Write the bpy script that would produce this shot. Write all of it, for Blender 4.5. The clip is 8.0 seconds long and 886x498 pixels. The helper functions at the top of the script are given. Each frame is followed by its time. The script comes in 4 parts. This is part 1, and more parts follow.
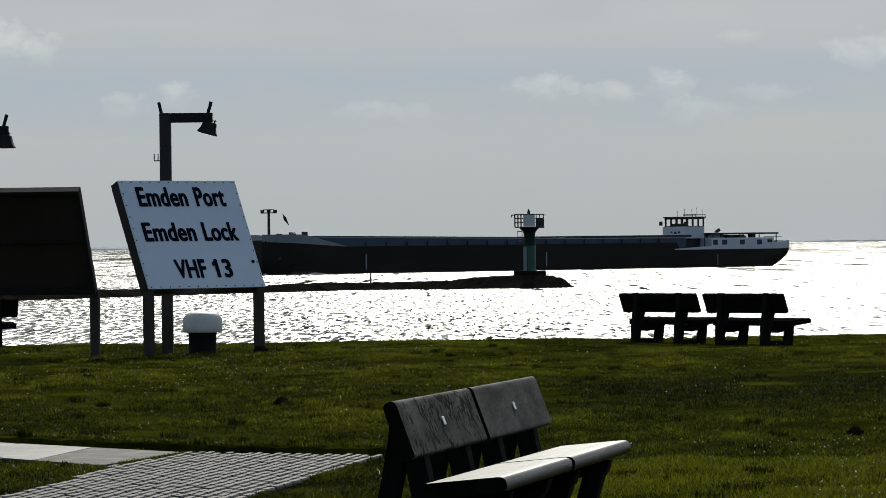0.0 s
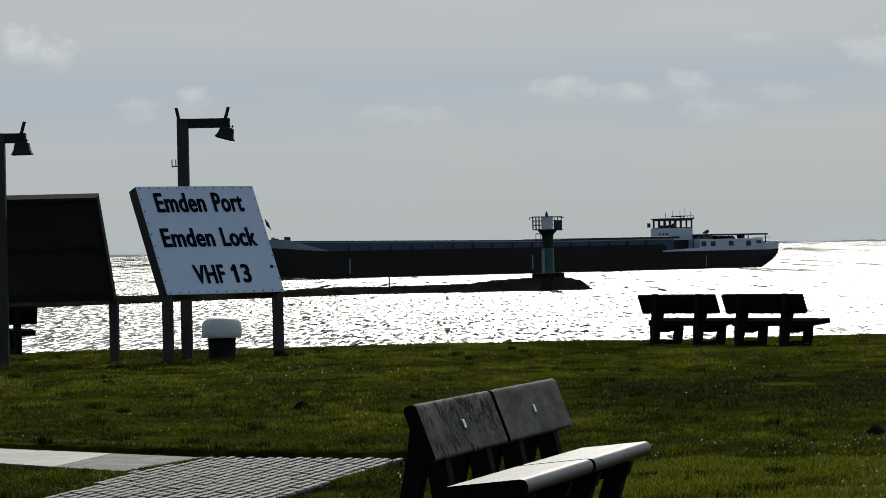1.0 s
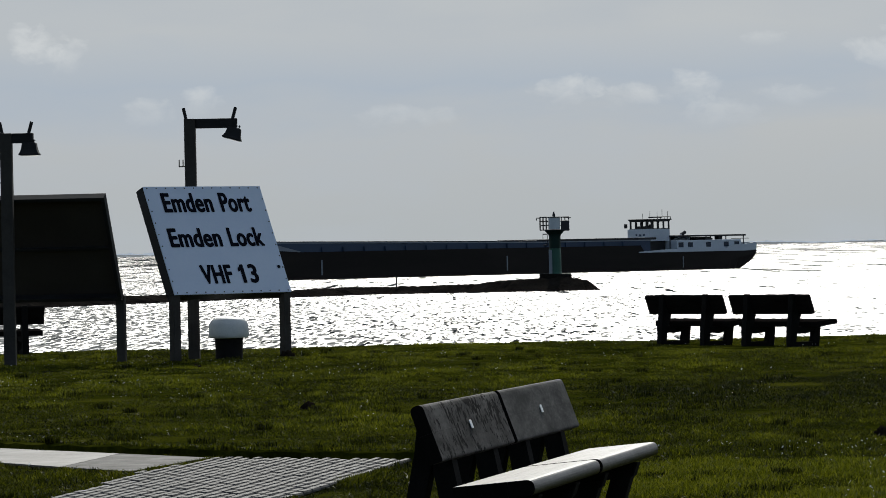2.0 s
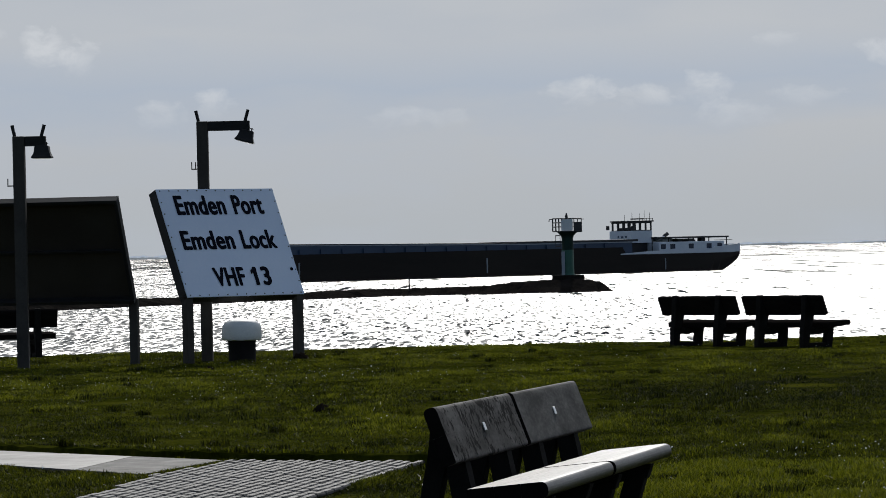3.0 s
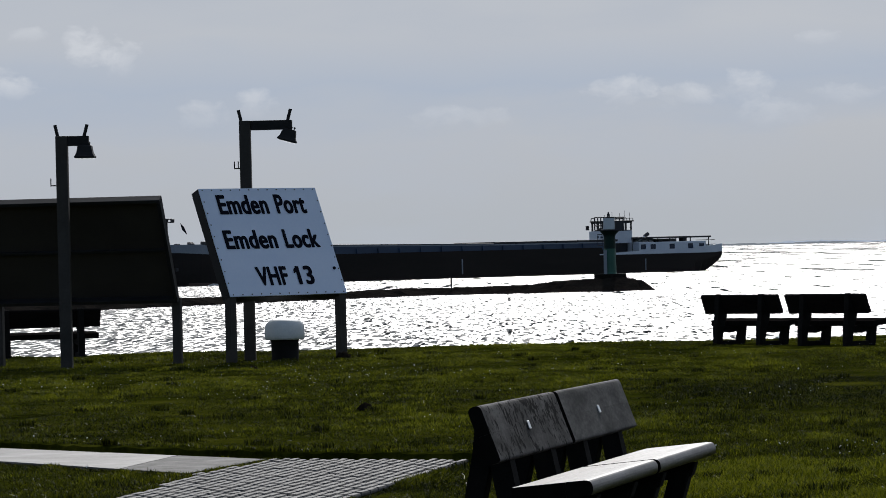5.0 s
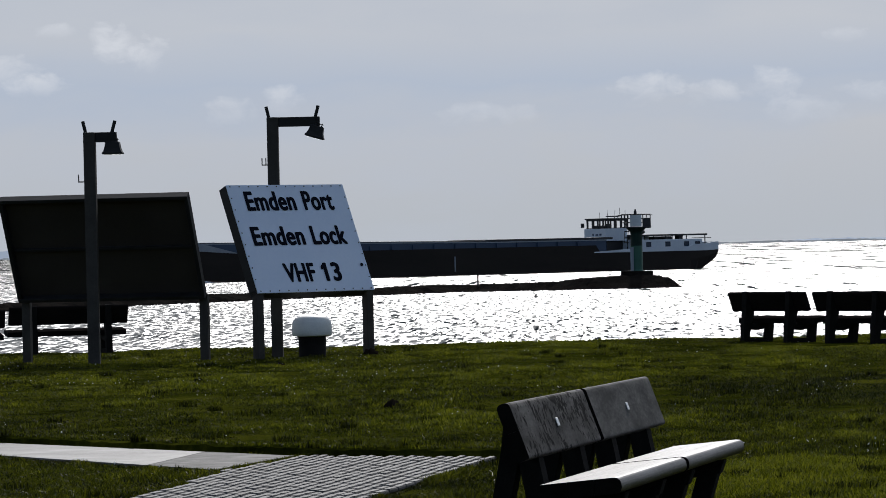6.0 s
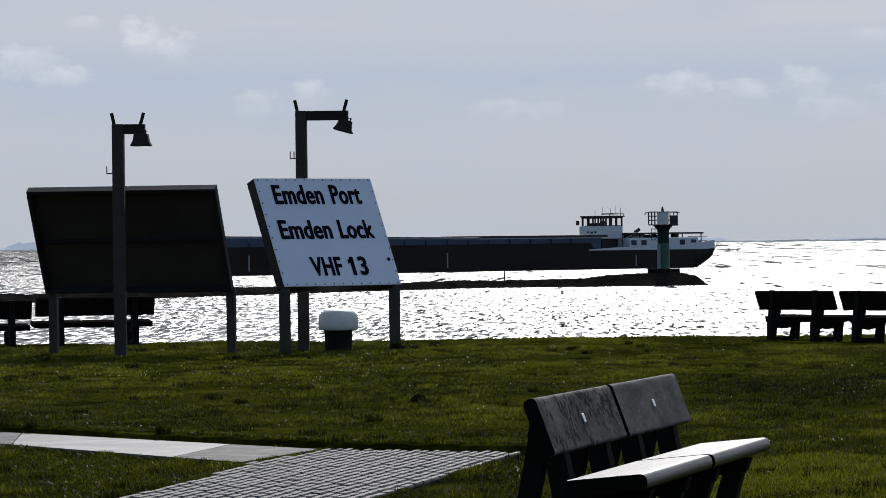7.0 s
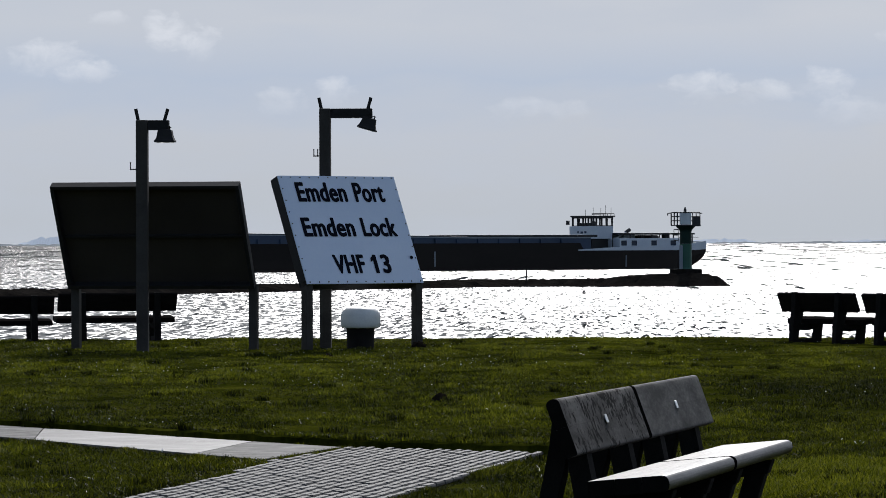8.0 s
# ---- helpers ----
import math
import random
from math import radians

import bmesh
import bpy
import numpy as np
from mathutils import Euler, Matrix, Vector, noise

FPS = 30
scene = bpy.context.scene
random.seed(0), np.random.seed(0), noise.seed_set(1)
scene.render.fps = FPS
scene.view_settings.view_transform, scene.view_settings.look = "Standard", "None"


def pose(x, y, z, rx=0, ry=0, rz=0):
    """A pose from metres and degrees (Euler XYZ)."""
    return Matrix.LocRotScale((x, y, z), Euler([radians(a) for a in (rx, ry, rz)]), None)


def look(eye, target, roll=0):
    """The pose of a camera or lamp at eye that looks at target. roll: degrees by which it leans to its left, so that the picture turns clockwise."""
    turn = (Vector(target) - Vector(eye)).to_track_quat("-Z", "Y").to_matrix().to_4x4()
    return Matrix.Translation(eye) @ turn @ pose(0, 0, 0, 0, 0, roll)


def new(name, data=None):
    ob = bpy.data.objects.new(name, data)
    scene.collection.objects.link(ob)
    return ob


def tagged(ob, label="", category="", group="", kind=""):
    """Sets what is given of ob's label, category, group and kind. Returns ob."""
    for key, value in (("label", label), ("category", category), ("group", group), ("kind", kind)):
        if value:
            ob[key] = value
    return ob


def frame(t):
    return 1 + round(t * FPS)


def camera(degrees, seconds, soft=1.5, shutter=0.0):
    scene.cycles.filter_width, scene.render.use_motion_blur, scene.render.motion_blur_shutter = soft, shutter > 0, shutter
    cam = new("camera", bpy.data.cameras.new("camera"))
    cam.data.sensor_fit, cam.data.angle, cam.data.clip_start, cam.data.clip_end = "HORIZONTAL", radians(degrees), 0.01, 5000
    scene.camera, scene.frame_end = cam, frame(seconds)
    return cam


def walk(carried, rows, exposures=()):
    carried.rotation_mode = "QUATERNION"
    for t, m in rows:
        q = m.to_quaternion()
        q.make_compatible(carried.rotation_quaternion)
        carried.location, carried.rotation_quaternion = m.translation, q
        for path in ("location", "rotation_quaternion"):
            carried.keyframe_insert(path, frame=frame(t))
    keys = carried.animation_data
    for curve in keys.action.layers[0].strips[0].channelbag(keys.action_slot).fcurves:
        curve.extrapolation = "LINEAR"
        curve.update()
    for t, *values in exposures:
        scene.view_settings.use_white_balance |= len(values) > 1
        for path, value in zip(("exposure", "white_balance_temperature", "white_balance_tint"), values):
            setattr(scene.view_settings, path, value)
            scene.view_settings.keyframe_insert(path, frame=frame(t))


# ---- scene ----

# ---------------------------------------------------------------- camera
cam = camera(12.78, 8.0, soft=0.85)
ROWS = [
    (0.0, 0.000, 1.6500, 0.0000, -0.0713, 0.6834),
    (0.5, -0.004, 1.6495, 0.1256, -0.0499, 0.9690),
    (1.0, -0.004, 1.6480, 0.2634, -0.0185, 1.1995),
    (1.5, -0.003, 1.6483, 0.3166, -0.0144, 1.1714),
    (3.0, -0.004, 1.6517, 0.5508, 0.0157, 1.3057),
    (3.5, -0.007, 1.6481, 0.6800, 0.0427, 1.5085),
    (4.0, -0.010, 1.6508, 0.8641, 0.0336, 1.5201),
    (4.5, -0.011, 1.6481, 1.0088, 0.0303, 1.4144),
    (6.0, -0.029, 1.6507, 1.5425, -0.0213, 1.3032),
    (6.5, -0.031, 1.6468, 1.7717, -0.0390, 1.0146),
    (7.0, -0.036, 1.6462, 1.9301, -0.0799, 0.7129),
    (7.5, -0.044, 1.6453, 2.0787, -0.0971, 0.3924),
    (8.0, -0.047, 1.6515, 2.2508, -0.1007, 0.1888),
]
walk(cam, [(t, pose(x, 0, z, 90 + pitch, roll, yaw)) for t, x, z, yaw, pitch, roll in ROWS], exposures=[(0.0, -0.18, 6500, 6), (1.0, -0.18, 6460, 6), (3.0, -0.18, 6250, 10), (4.5, -0.18, 6180, 11), (6.5, -0.05, 6120, 12), (8.0, 0.02, 6100, 12)])

# ---------------------------------------------------------------- light
WATER = -2.7
SUN_AZ, SUN_EL = 4.6, 33.0          # degrees right of straight ahead, and above the horizon
sun_dir = Vector((math.sin(radians(SUN_AZ)) * math.cos(radians(SUN_EL)), math.cos(radians(SUN_AZ)) * math.cos(radians(SUN_EL)), math.sin(radians(SUN_EL))))
sun_data = bpy.data.lights.new("sun", "SUN")
sun_data.energy, sun_data.angle, sun_data.color = 3.2, radians(0.53), (1.0, 0.95, 0.87)
sun = new("sun", sun_data)
sun.matrix_world = look(sun_dir * 100, (0, 0, 0))


def links(tree, *pairs):
    for a, b in pairs:
        tree.links.new(a, b)


def math_node(tree, op, a, b=None, clamp=False):
    n = tree.nodes.new("ShaderNodeMath")
    n.operation, n.use_clamp = op, clamp
    for i, v in enumerate((a, b)):
        if v is None:
            continue
        if isinstance(v, (int, float)):
            n.inputs[i].default_value = v
        else:
            tree.links.new(v, n.inputs[i])
    return n.outputs[0]


def noise_node(tree, vec, scale, detail=4.0, rough=0.55, distort=0.0):
    n = tree.nodes.new("ShaderNodeTexNoise")
    n.inputs["Scale"].default_value, n.inputs["Detail"].default_value = scale, detail
    n.inputs["Roughness"].default_value, n.inputs["Distortion"].default_value = rough, distort
    tree.links.new(vec, n.inputs["Vector"])
    return n.outputs["Fac"]


def ramp_node(tree, fac, stops):
    n = tree.nodes.new("ShaderNodeValToRGB")
    el = n.color_ramp.elements
    while len(el) < len(stops):
        el.new(0.5)
    for e, (p, c) in zip(el, stops):
        e.position = p
        e.color = (*c, 1) if isinstance(c, tuple) else (c, c, c, 1)
    tree.links.new(fac, n.inputs[0])
    return n.outputs[0]


def mix_node(tree, fac, a, b, mode="MIX"):
    n = tree.nodes.new("ShaderNodeMix")
    n.data_type, n.blend_type = "RGBA", mode
    for key, v in ((0, fac), (6, a), (7, b)):
        if isinstance(v, (int, float)):
            n.inputs[key].default_value = v
        elif isinstance(v, tuple):
            n.inputs[key].default_value = (*v, 1)
        else:
            tree.links.new(v, n.inputs[key])
    return n.outputs[2]


def build_world():
    world = bpy.data.worlds.new("sky")
    scene.world = world
    world.use_nodes = True
    tree = world.node_tree
    tree.nodes.clear()
    out = tree.nodes.new("ShaderNodeOutputWorld")
    bg = tree.nodes.new("ShaderNodeBackground")
    sky = tree.nodes.new("ShaderNodeTexSky")
    sky.sky_type, sky.sun_disc = "NISHITA", False
    sky.sun_elevation, sky.sun_rotation = radians(SUN_EL), radians(SUN_AZ)
    sky.air_density, sky.dust_density, sky.ozone_density = 1.0, 2.2, 1.0
    co = tree.nodes.new("ShaderNodeTexCoord")
    sep = tree.nodes.new("ShaderNodeSeparateXYZ")
    tree.links.new(co.outputs["Generated"], sep.inputs[0])
    x, y, z = sep.outputs
    fwd = math_node(tree, "MAXIMUM", math_node(tree, "ABSOLUTE", y), 0.05)
    az, el = math_node(tree, "DIVIDE", x, fwd), math_node(tree, "DIVIDE", z, fwd)
    stretch = tree.nodes.new("ShaderNodeCombineXYZ")
    links(tree, (az, stretch.inputs[0]), (math_node(tree, "MULTIPLY", el, 3.0), stretch.inputs[1]), (y, stretch.inputs[2]))
    puff = tree.nodes.new("ShaderNodeCombineXYZ")
    links(tree, (az, puff.inputs[0]), (math_node(tree, "MULTIPLY", el, 1.5), puff.inputs[1]), (y, puff.inputs[2]))
    fine = noise_node(tree, puff.outputs[0], 120, 6, 0.58, 0.3)
    wide = noise_node(tree, stretch.outputs[0], 16, 4, 0.55, 0.2)
    sunward = math_node(tree, "MULTIPLY", math_node(tree, "ADD", y, 0.35), 1.0, clamp=True)
    veiled = mix_node(tree, CLOUD_BEHIND, sky.outputs[0], (3.6, 3.6, 3.6))
    grey = mix_node(tree, math_node(tree, "MULTIPLY", sunward, CLOUD_COVER), veiled, CLOUD_GREY)
    low = math_node(tree, "MULTIPLY", math_node(tree, "SUBTRACT", 1.0, math_node(tree, "DIVIDE", math_node(tree, "ABSOLUTE", el), 0.05)), 0.75, clamp=True)
    grey = mix_node(tree, math_node(tree, "MULTIPLY", low, sunward), grey, CLOUD_LOW)
    veil = ramp_node(tree, wide, [(0.40, 0.0), (0.68, 1.0)])
    col = mix_node(tree, math_node(tree, "MULTIPLY", math_node(tree, "MULTIPLY", veil, sunward), 0.65), grey, CLOUD_VEIL)
    # a clearer blue lane behind the heaps, and a paler sheet above it
    lane = math_node(tree, "SUBTRACT", 1.0, math_node(tree, "ABSOLUTE", math_node(tree, "DIVIDE", math_node(tree, "ADD", math_node(tree, "SUBTRACT", el, 0.042), math_node(tree, "MULTIPLY", math_node(tree, "SUBTRACT", wide, 0.5), 0.02)), 0.013)), clamp=True)
    col = mix_node(tree, math_node(tree, "MULTIPLY", lane, 0.55), col, CLOUD_LANE)
    sheet = math_node(tree, "DIVIDE", math_node(tree, "SUBTRACT", el, 0.048), 0.02, clamp=True)
    col = mix_node(tree, math_node(tree, "MULTIPLY", math_node(tree, "MULTIPLY", sheet, 0.4), sunward), col, CLOUD_SHEET)
    # single heaps of cloud: bearing, height, half width, half height, strength
    for a, e, w, h, s in CLOUDS:
        u = math_node(tree, "DIVIDE", math_node(tree, "SUBTRACT", az, a), w * 1.2)
        v = math_node(tree, "DIVIDE", math_node(tree, "SUBTRACT", el, e), h * 1.25)
        r = math_node(tree, "ADD", math_node(tree, "MULTIPLY", u, u), math_node(tree, "MULTIPLY", v, v))
        edge = math_node(tree, "ADD", math_node(tree, "SUBTRACT", 1.0, r), math_node(tree, "MULTIPLY", math_node(tree, "SUBTRACT", fine, 0.54), 4.2))
        crown = math_node(tree, "ADD", 0.62, math_node(tree, "MULTIPLY", v, 0.45), clamp=True)
        mask = math_node(tree, "MULTIPLY", math_node(tree, "MULTIPLY", math_node(tree, "MULTIPLY", edge, 0.85, clamp=True), crown), s)
        col = mix_node(tree, mask, col, CLOUD_WHITE)
    links(tree, (col, bg.inputs[0]), (bg.outputs[0], out.inputs[0]))
    bg.inputs[1].default_value = 0.102


CLOUD_LANE, CLOUD_SHEET = (4.2, 4.95, 6.0), (5.2, 5.45, 5.75)
CLOUD_COVER, CLOUD_BEHIND = 0.9, 0.15
CLOUD_LOW = (4.95, 5.18, 5.25)
CLOUD_GREY, CLOUD_VEIL, CLOUD_WHITE = (4.5, 5.0, 5.65), (5.15, 5.45, 5.85), (7.2, 7.3, 7.35)
CLOUDS = [
    (-0.107, 0.0530, 0.0060, 0.0050, 1.0), (-0.101, 0.0505, 0.0075, 0.0035, 0.9), (-0.112, 0.0555, 0.0035, 0.0030, 0.8),
    (-0.1400, 0.0470, 0.0110, 0.0045, 0.8), (-0.129, 0.0435, 0.0080, 0.0028, 0.8), (-0.125, 0.0570, 0.0060, 0.0016, 0.5),
    (-0.066, 0.0385, 0.0055, 0.0036, 0.7), (-0.079, 0.0355, 0.0070, 0.0035, 0.5), (-0.016, 0.0330, 0.0120, 0.0028, 0.4),
    (0.026, 0.0385, 0.0095, 0.0036, 0.75), (0.041, 0.0375, 0.0075, 0.0028, 0.7), (0.057, 0.0390, 0.0065, 0.0040, 0.7),
    (0.066, 0.0330, 0.0110, 0.0035, 0.45), (0.083, 0.0370, 0.0120, 0.0025, 0.5), (0.107, 0.0480, 0.0090, 0.0050, 0.9),
    (0.078, 0.0515, 0.0060, 0.0018, 0.5), (0.125, 0.0440, 0.0120, 0.0040, 0.6),
]
build_world()


# ---------------------------------------------------------------- materials
def surface(name, colours, rough=0.6, metal=0.0, scale=3.0, fine=60.0, bump=0.2, bump_size=0.004, stretch=(1, 1, 1), spec=0.5, per_piece=0.0, rough_var=0.12, spread=0.36):
    """A material whose colour wanders between the given ones at two scales, with fine relief."""
    m = bpy.data.materials.new(name)
    m.use_nodes = True
    tree = m.node_tree
    b = tree.nodes["Principled BSDF"]
    co = tree.nodes.new("ShaderNodeTexCoord")
    mp = tree.nodes.new("ShaderNodeMapping")
    mp.inputs["Scale"].default_value = stretch
    tree.links.new(co.outputs["Object"], mp.inputs[0])
    big, small = noise_node(tree, mp.outputs[0], scale, 4), noise_node(tree, mp.outputs[0], fine, 5, 0.65)
    fac = math_node(tree, "ADD", math_node(tree, "MULTIPLY", big, 0.6), math_node(tree, "MULTIPLY", small, 0.4))
    n = len(colours)
    col = ramp_node(tree, fac, [(0.5 - spread / 2 + spread * i / max(1, n - 1), c) for i, c in enumerate(colours)])
    if per_piece:
        info = tree.nodes.new("ShaderNodeObjectInfo")
        k = math_node(tree, "ADD", 1.0 - per_piece / 2, math_node(tree, "MULTIPLY", info.outputs["Random"], per_piece))
        col = mix_node(tree, 1.0, col, k, "MULTIPLY")
    links(tree, (col, b.inputs["Base Color"]))
    tree.links.new(math_node(tree, "ADD", rough - rough_var, math_node(tree, "MULTIPLY", small, 2 * rough_var)), b.inputs["Roughness"])
    b.inputs["Metallic"].default_value = metal
    b.inputs["Specular IOR Level"].default_value = spec
    bp = tree.nodes.new("ShaderNodeBump")
    bp.inputs["Strength"].default_value, bp.inputs["Distance"].default_value = bump, bump_size
    links(tree, (small, bp.inputs["Height"]), (bp.outputs[0], b.inputs["Normal"]))
    return m


def plain(name, colour, rough=0.5, metal=0.0, glow=0.0):
    m = bpy.data.materials.new(name)
    m.use_nodes = True
    b = m.node_tree.nodes["Principled BSDF"]
    b.inputs["Base Color"].default_value, b.inputs["Roughness"].default_value, b.inputs["Metallic"].default_value = (*colour, 1), rough, metal
    b.inputs["Specular IOR Level"].default_value = 0.5 if rough < 0.5 else 0.1
    if glow:
        b.inputs["Emission Color"].default_value, b.inputs["Emission Strength"].default_value = (*colour, 1), glow
    return m


def water_material():
    """Wind-ruffled water: bright where its facets throw back the sun, dark where wave fronts face the shore."""
    m = bpy.data.materials.new("estuary_water")
    m.use_nodes = True
    tree = m.node_tree
    b = tree.nodes["Principled BSDF"]
    co = tree.nodes.new("ShaderNodeTexCoord")

    def waves(scale, stretch, detail):
        mp = tree.nodes.new("ShaderNodeMapping")
        mp.inputs["Scale"].default_value = (1.0, stretch, 1.0)
        mp.inputs["Rotation"].default_value = (0, 0, 0.06)
        tree.links.new(co.outputs["Object"], mp.inputs[0])
        return noise_node(tree, mp.outputs[0], scale, detail, 0.6, 0.4)

    sep = tree.nodes.new("ShaderNodeSeparateXYZ")
    tree.links.new(co.outputs["Object"], sep.inputs[0])

    def between(near, far):
        """1 from far on, 0 before near, by the distance from the shore."""
        return math_node(tree, "DIVIDE", math_node(tree, "SUBTRACT", sep.outputs[1], near), far - near, clamp=True)

    # short chop inshore, longer seas and cat's-paws further out on the open water
    ripple, chop, gust = waves(3.8, 0.055, 3), waves(1.25, 0.085, 3), waves(0.035, 0.25, 4)
    cross = waves(3.0, 0.075, 4)
    total = math_node(tree, "ADD", math_node(tree, "ADD", math_node(tree, "MULTIPLY", ripple, 0.53), math_node(tree, "MULTIPLY", chop, 0.31)), math_node(tree, "MULTIPLY", gust, 0.16))
    front = ramp_node(tree, total, [(0.536, 0.0), (0.645, 1.0)])
    for near, far, scale, stretch, lo, hi in ((230, 420, 0.70, 0.05, 0.585, 0.68), (480, 800, 0.32, 0.024, 0.54, 0.62), (1000, 1600, 0.22, 0.011, 0.512, 0.585)):
        sea = ramp_node(tree, waves(scale, stretch, 5), [(lo, 0.0), (hi, 1.0)])
        front = math_node(tree, "MAXIMUM", front, math_node(tree, "MULTIPLY", sea, between(near, far)))
    b.inputs["Base Color"].default_value = (0.022, 0.028, 0.026, 1)
    b.inputs["IOR"].default_value = 1.33
    tree.links.new(ramp_node(tree, front, [(0.0, 0.37), (1.0, 0.14)]), b.inputs["Roughness"])
    normal = tree.nodes.new("ShaderNodeCombineXYZ")
    side = math_node(tree, "MULTIPLY", math_node(tree, "SUBTRACT", cross, 0.5), 2.6)
    links(tree, (side, normal.inputs[0]), (math_node(tree, "SUBTRACT", math_node(tree, "MULTIPLY", front, -0.85), 0.24), normal.inputs[1]))
    normal.inputs[2].default_value = 1.0
    unit = tree.nodes.new("ShaderNodeVectorMath")
    unit.operation = "NORMALIZE"
    links(tree, (normal.outputs[0], unit.inputs[0]), (unit.outputs[0], b.inputs["Normal"]))
    return m


def lawn_material(name, colours):
    return surface(name, colours, rough=0.9, scale=0.7, fine=9, spread=0.24, bump=0.6, bump_size=0.03, spec=0.0)


def flaked_wood():
    """Grey weathered board whose skin has come away in dark upright flakes, thick in some places and thin in others."""
    m = surface("bench_wood", [(0.045, 0.042, 0.039), (0.095, 0.089, 0.084), (0.17, 0.16, 0.15)], rough=0.7, scale=7, fine=45, spread=0.26, spec=0.04, rough_var=0.25, bump=0.5, stretch=(0.5, 1.0, 1.0), per_piece=0.15)
    tree = m.node_tree
    b = tree.nodes["Principled BSDF"]
    col = b.inputs["Base Color"].links[0].from_socket
    co = tree.nodes.new("ShaderNodeTexCoord")
    mp = tree.nodes.new("ShaderNodeMapping")
    mp.inputs["Scale"].default_value = (1.0, 0.8, 0.8)
    tree.links.new(co.outputs["Object"], mp.inputs[0])
    flake = math_node(tree, "ADD", math_node(tree, "MULTIPLY", noise_node(tree, mp.outputs[0], 27, 3, 0.6, 0.3), 0.62), math_node(tree, "MULTIPLY", noise_node(tree, co.outputs["Object"], 3.5, 2), 0.38))
    gone = ramp_node(tree, flake, [(0.53, 0.0), (0.565, 1.0)])
    tree.links.new(mix_node(tree, gone, col, (0.004, 0.0037, 0.0034)), b.inputs["Base Color"])
    return m


M_WATER = water_material()
M_LAWN = lawn_material("lawn_earth", [(0.008, 0.010, 0.001), (0.028, 0.033, 0.003), (0.062, 0.064, 0.007)])
M_MUD = surface("mole_stone", [(0.008, 0.007, 0.006), (0.026, 0.023, 0.02)], rough=0.95, scale=0.6, fine=3.5, bump=0.5, bump_size=0.2, spec=0.0)
M_WOOD = flaked_wood()
M_WOOD_SOUND = surface("bench_wood_sound", [(0.050, 0.048, 0.046), (0.10, 0.096, 0.091), (0.165, 0.158, 0.149)], rough=0.7, scale=6, fine=45, spread=0.22, spec=0.05, rough_var=0.2, bump=0.4, bump_size=0.003, stretch=(0.4, 1.0, 1.0), per_piece=0.2)
# shade on the boards' end faces, painted as a darker colour
M_END_SHADE = surface("bench_end_shade", [(0.003, 0.003, 0.0026), (0.009, 0.008, 0.0075)], rough=0.85, scale=8, fine=60, bump=0.4, spec=0.05)
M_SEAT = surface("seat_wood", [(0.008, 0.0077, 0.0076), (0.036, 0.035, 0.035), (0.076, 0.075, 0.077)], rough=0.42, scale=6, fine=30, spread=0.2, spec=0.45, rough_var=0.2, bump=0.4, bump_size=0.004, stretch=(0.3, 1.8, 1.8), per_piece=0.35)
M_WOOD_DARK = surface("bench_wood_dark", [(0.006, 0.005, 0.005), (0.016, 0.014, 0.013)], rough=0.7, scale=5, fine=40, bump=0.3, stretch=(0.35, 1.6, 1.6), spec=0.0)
M_FRAME = surface("bench_concrete", [(0.005, 0.005, 0.0048), (0.015, 0.0145, 0.014)], rough=0.85, scale=5, fine=70, bump=0.35, spec=0.05)
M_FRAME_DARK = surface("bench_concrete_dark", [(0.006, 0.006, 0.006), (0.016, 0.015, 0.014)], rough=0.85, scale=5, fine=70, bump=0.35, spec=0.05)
M_PLAQUE = plain("plaque_metal", (0.75, 0.75, 0.74), 0.35, 0.6)
M_CONCRETE = surface("path_concrete", [(0.015, 0.0148, 0.014), (0.05, 0.049, 0.047), (0.12, 0.118, 0.113)], rough=0.7, scale=3.5, fine=30, bump=0.5, spec=0.15, rough_var=0.3, spread=0.2)
M_CONCRETE_FLOATED = surface("path_concrete_floated", [(0.016, 0.0156, 0.015), (0.056, 0.055, 0.053), (0.14, 0.138, 0.133)], rough=0.55, scale=1.6, fine=25, bump=0.2, spec=0.35, rough_var=0.25, spread=0.2)
M_PAVER = surface("clinker_paver", [(0.022, 0.0216, 0.0225), (0.052, 0.051, 0.052), (0.105, 0.103, 0.104)], rough=0.64, scale=9, fine=90, bump=0.4, per_piece=0.7, spec=0.17)
M_JOINT = surface("joint_sand", [(0.012, 0.012, 0.009), (0.026, 0.024, 0.018)], rough=0.95, scale=4, fine=60, bump=0.4, spec=0.0)
M_SIGN = surface("sign_sheet", [(0.57, 0.68, 0.86), (0.66, 0.75, 0.90)], rough=0.42, scale=1.2, fine=20, bump=0.02)
M_SIGN_TEXT = plain("sign_lettering", (0.004, 0.005, 0.012), 0.9)
M_SIGN_FRAME = surface("sign_frame", [(0.009, 0.009, 0.010), (0.024, 0.024, 0.026)], rough=0.65, scale=2, fine=30, bump=0.15, spec=0.25)
M_SIGN_BACK = surface("sign_back", [(0.026, 0.021, 0.018), (0.045, 0.037, 0.032)], rough=0.8, scale=1.2, fine=25, bump=0.2, spec=0.3)
M_POST = surface("galvanised_post", [(0.030, 0.0275, 0.025), (0.062, 0.057, 0.052)], rough=0.7, scale=3, fine=40, bump=0.15, spec=0.2)
M_LAMP = surface("lamp_metal", [(0.009, 0.009, 0.010), (0.024, 0.024, 0.026)], rough=0.65, scale=3, fine=40, bump=0.15, spec=0.2)
M_LAMP_GLASS = plain("lamp_glass", (0.25, 0.26, 0.27), 0.15)
M_BOLL_TOP = surface("bollard_white", [(0.55, 0.57, 0.57), (0.74, 0.75, 0.74)], rough=0.55, scale=4, fine=40, bump=0.1)
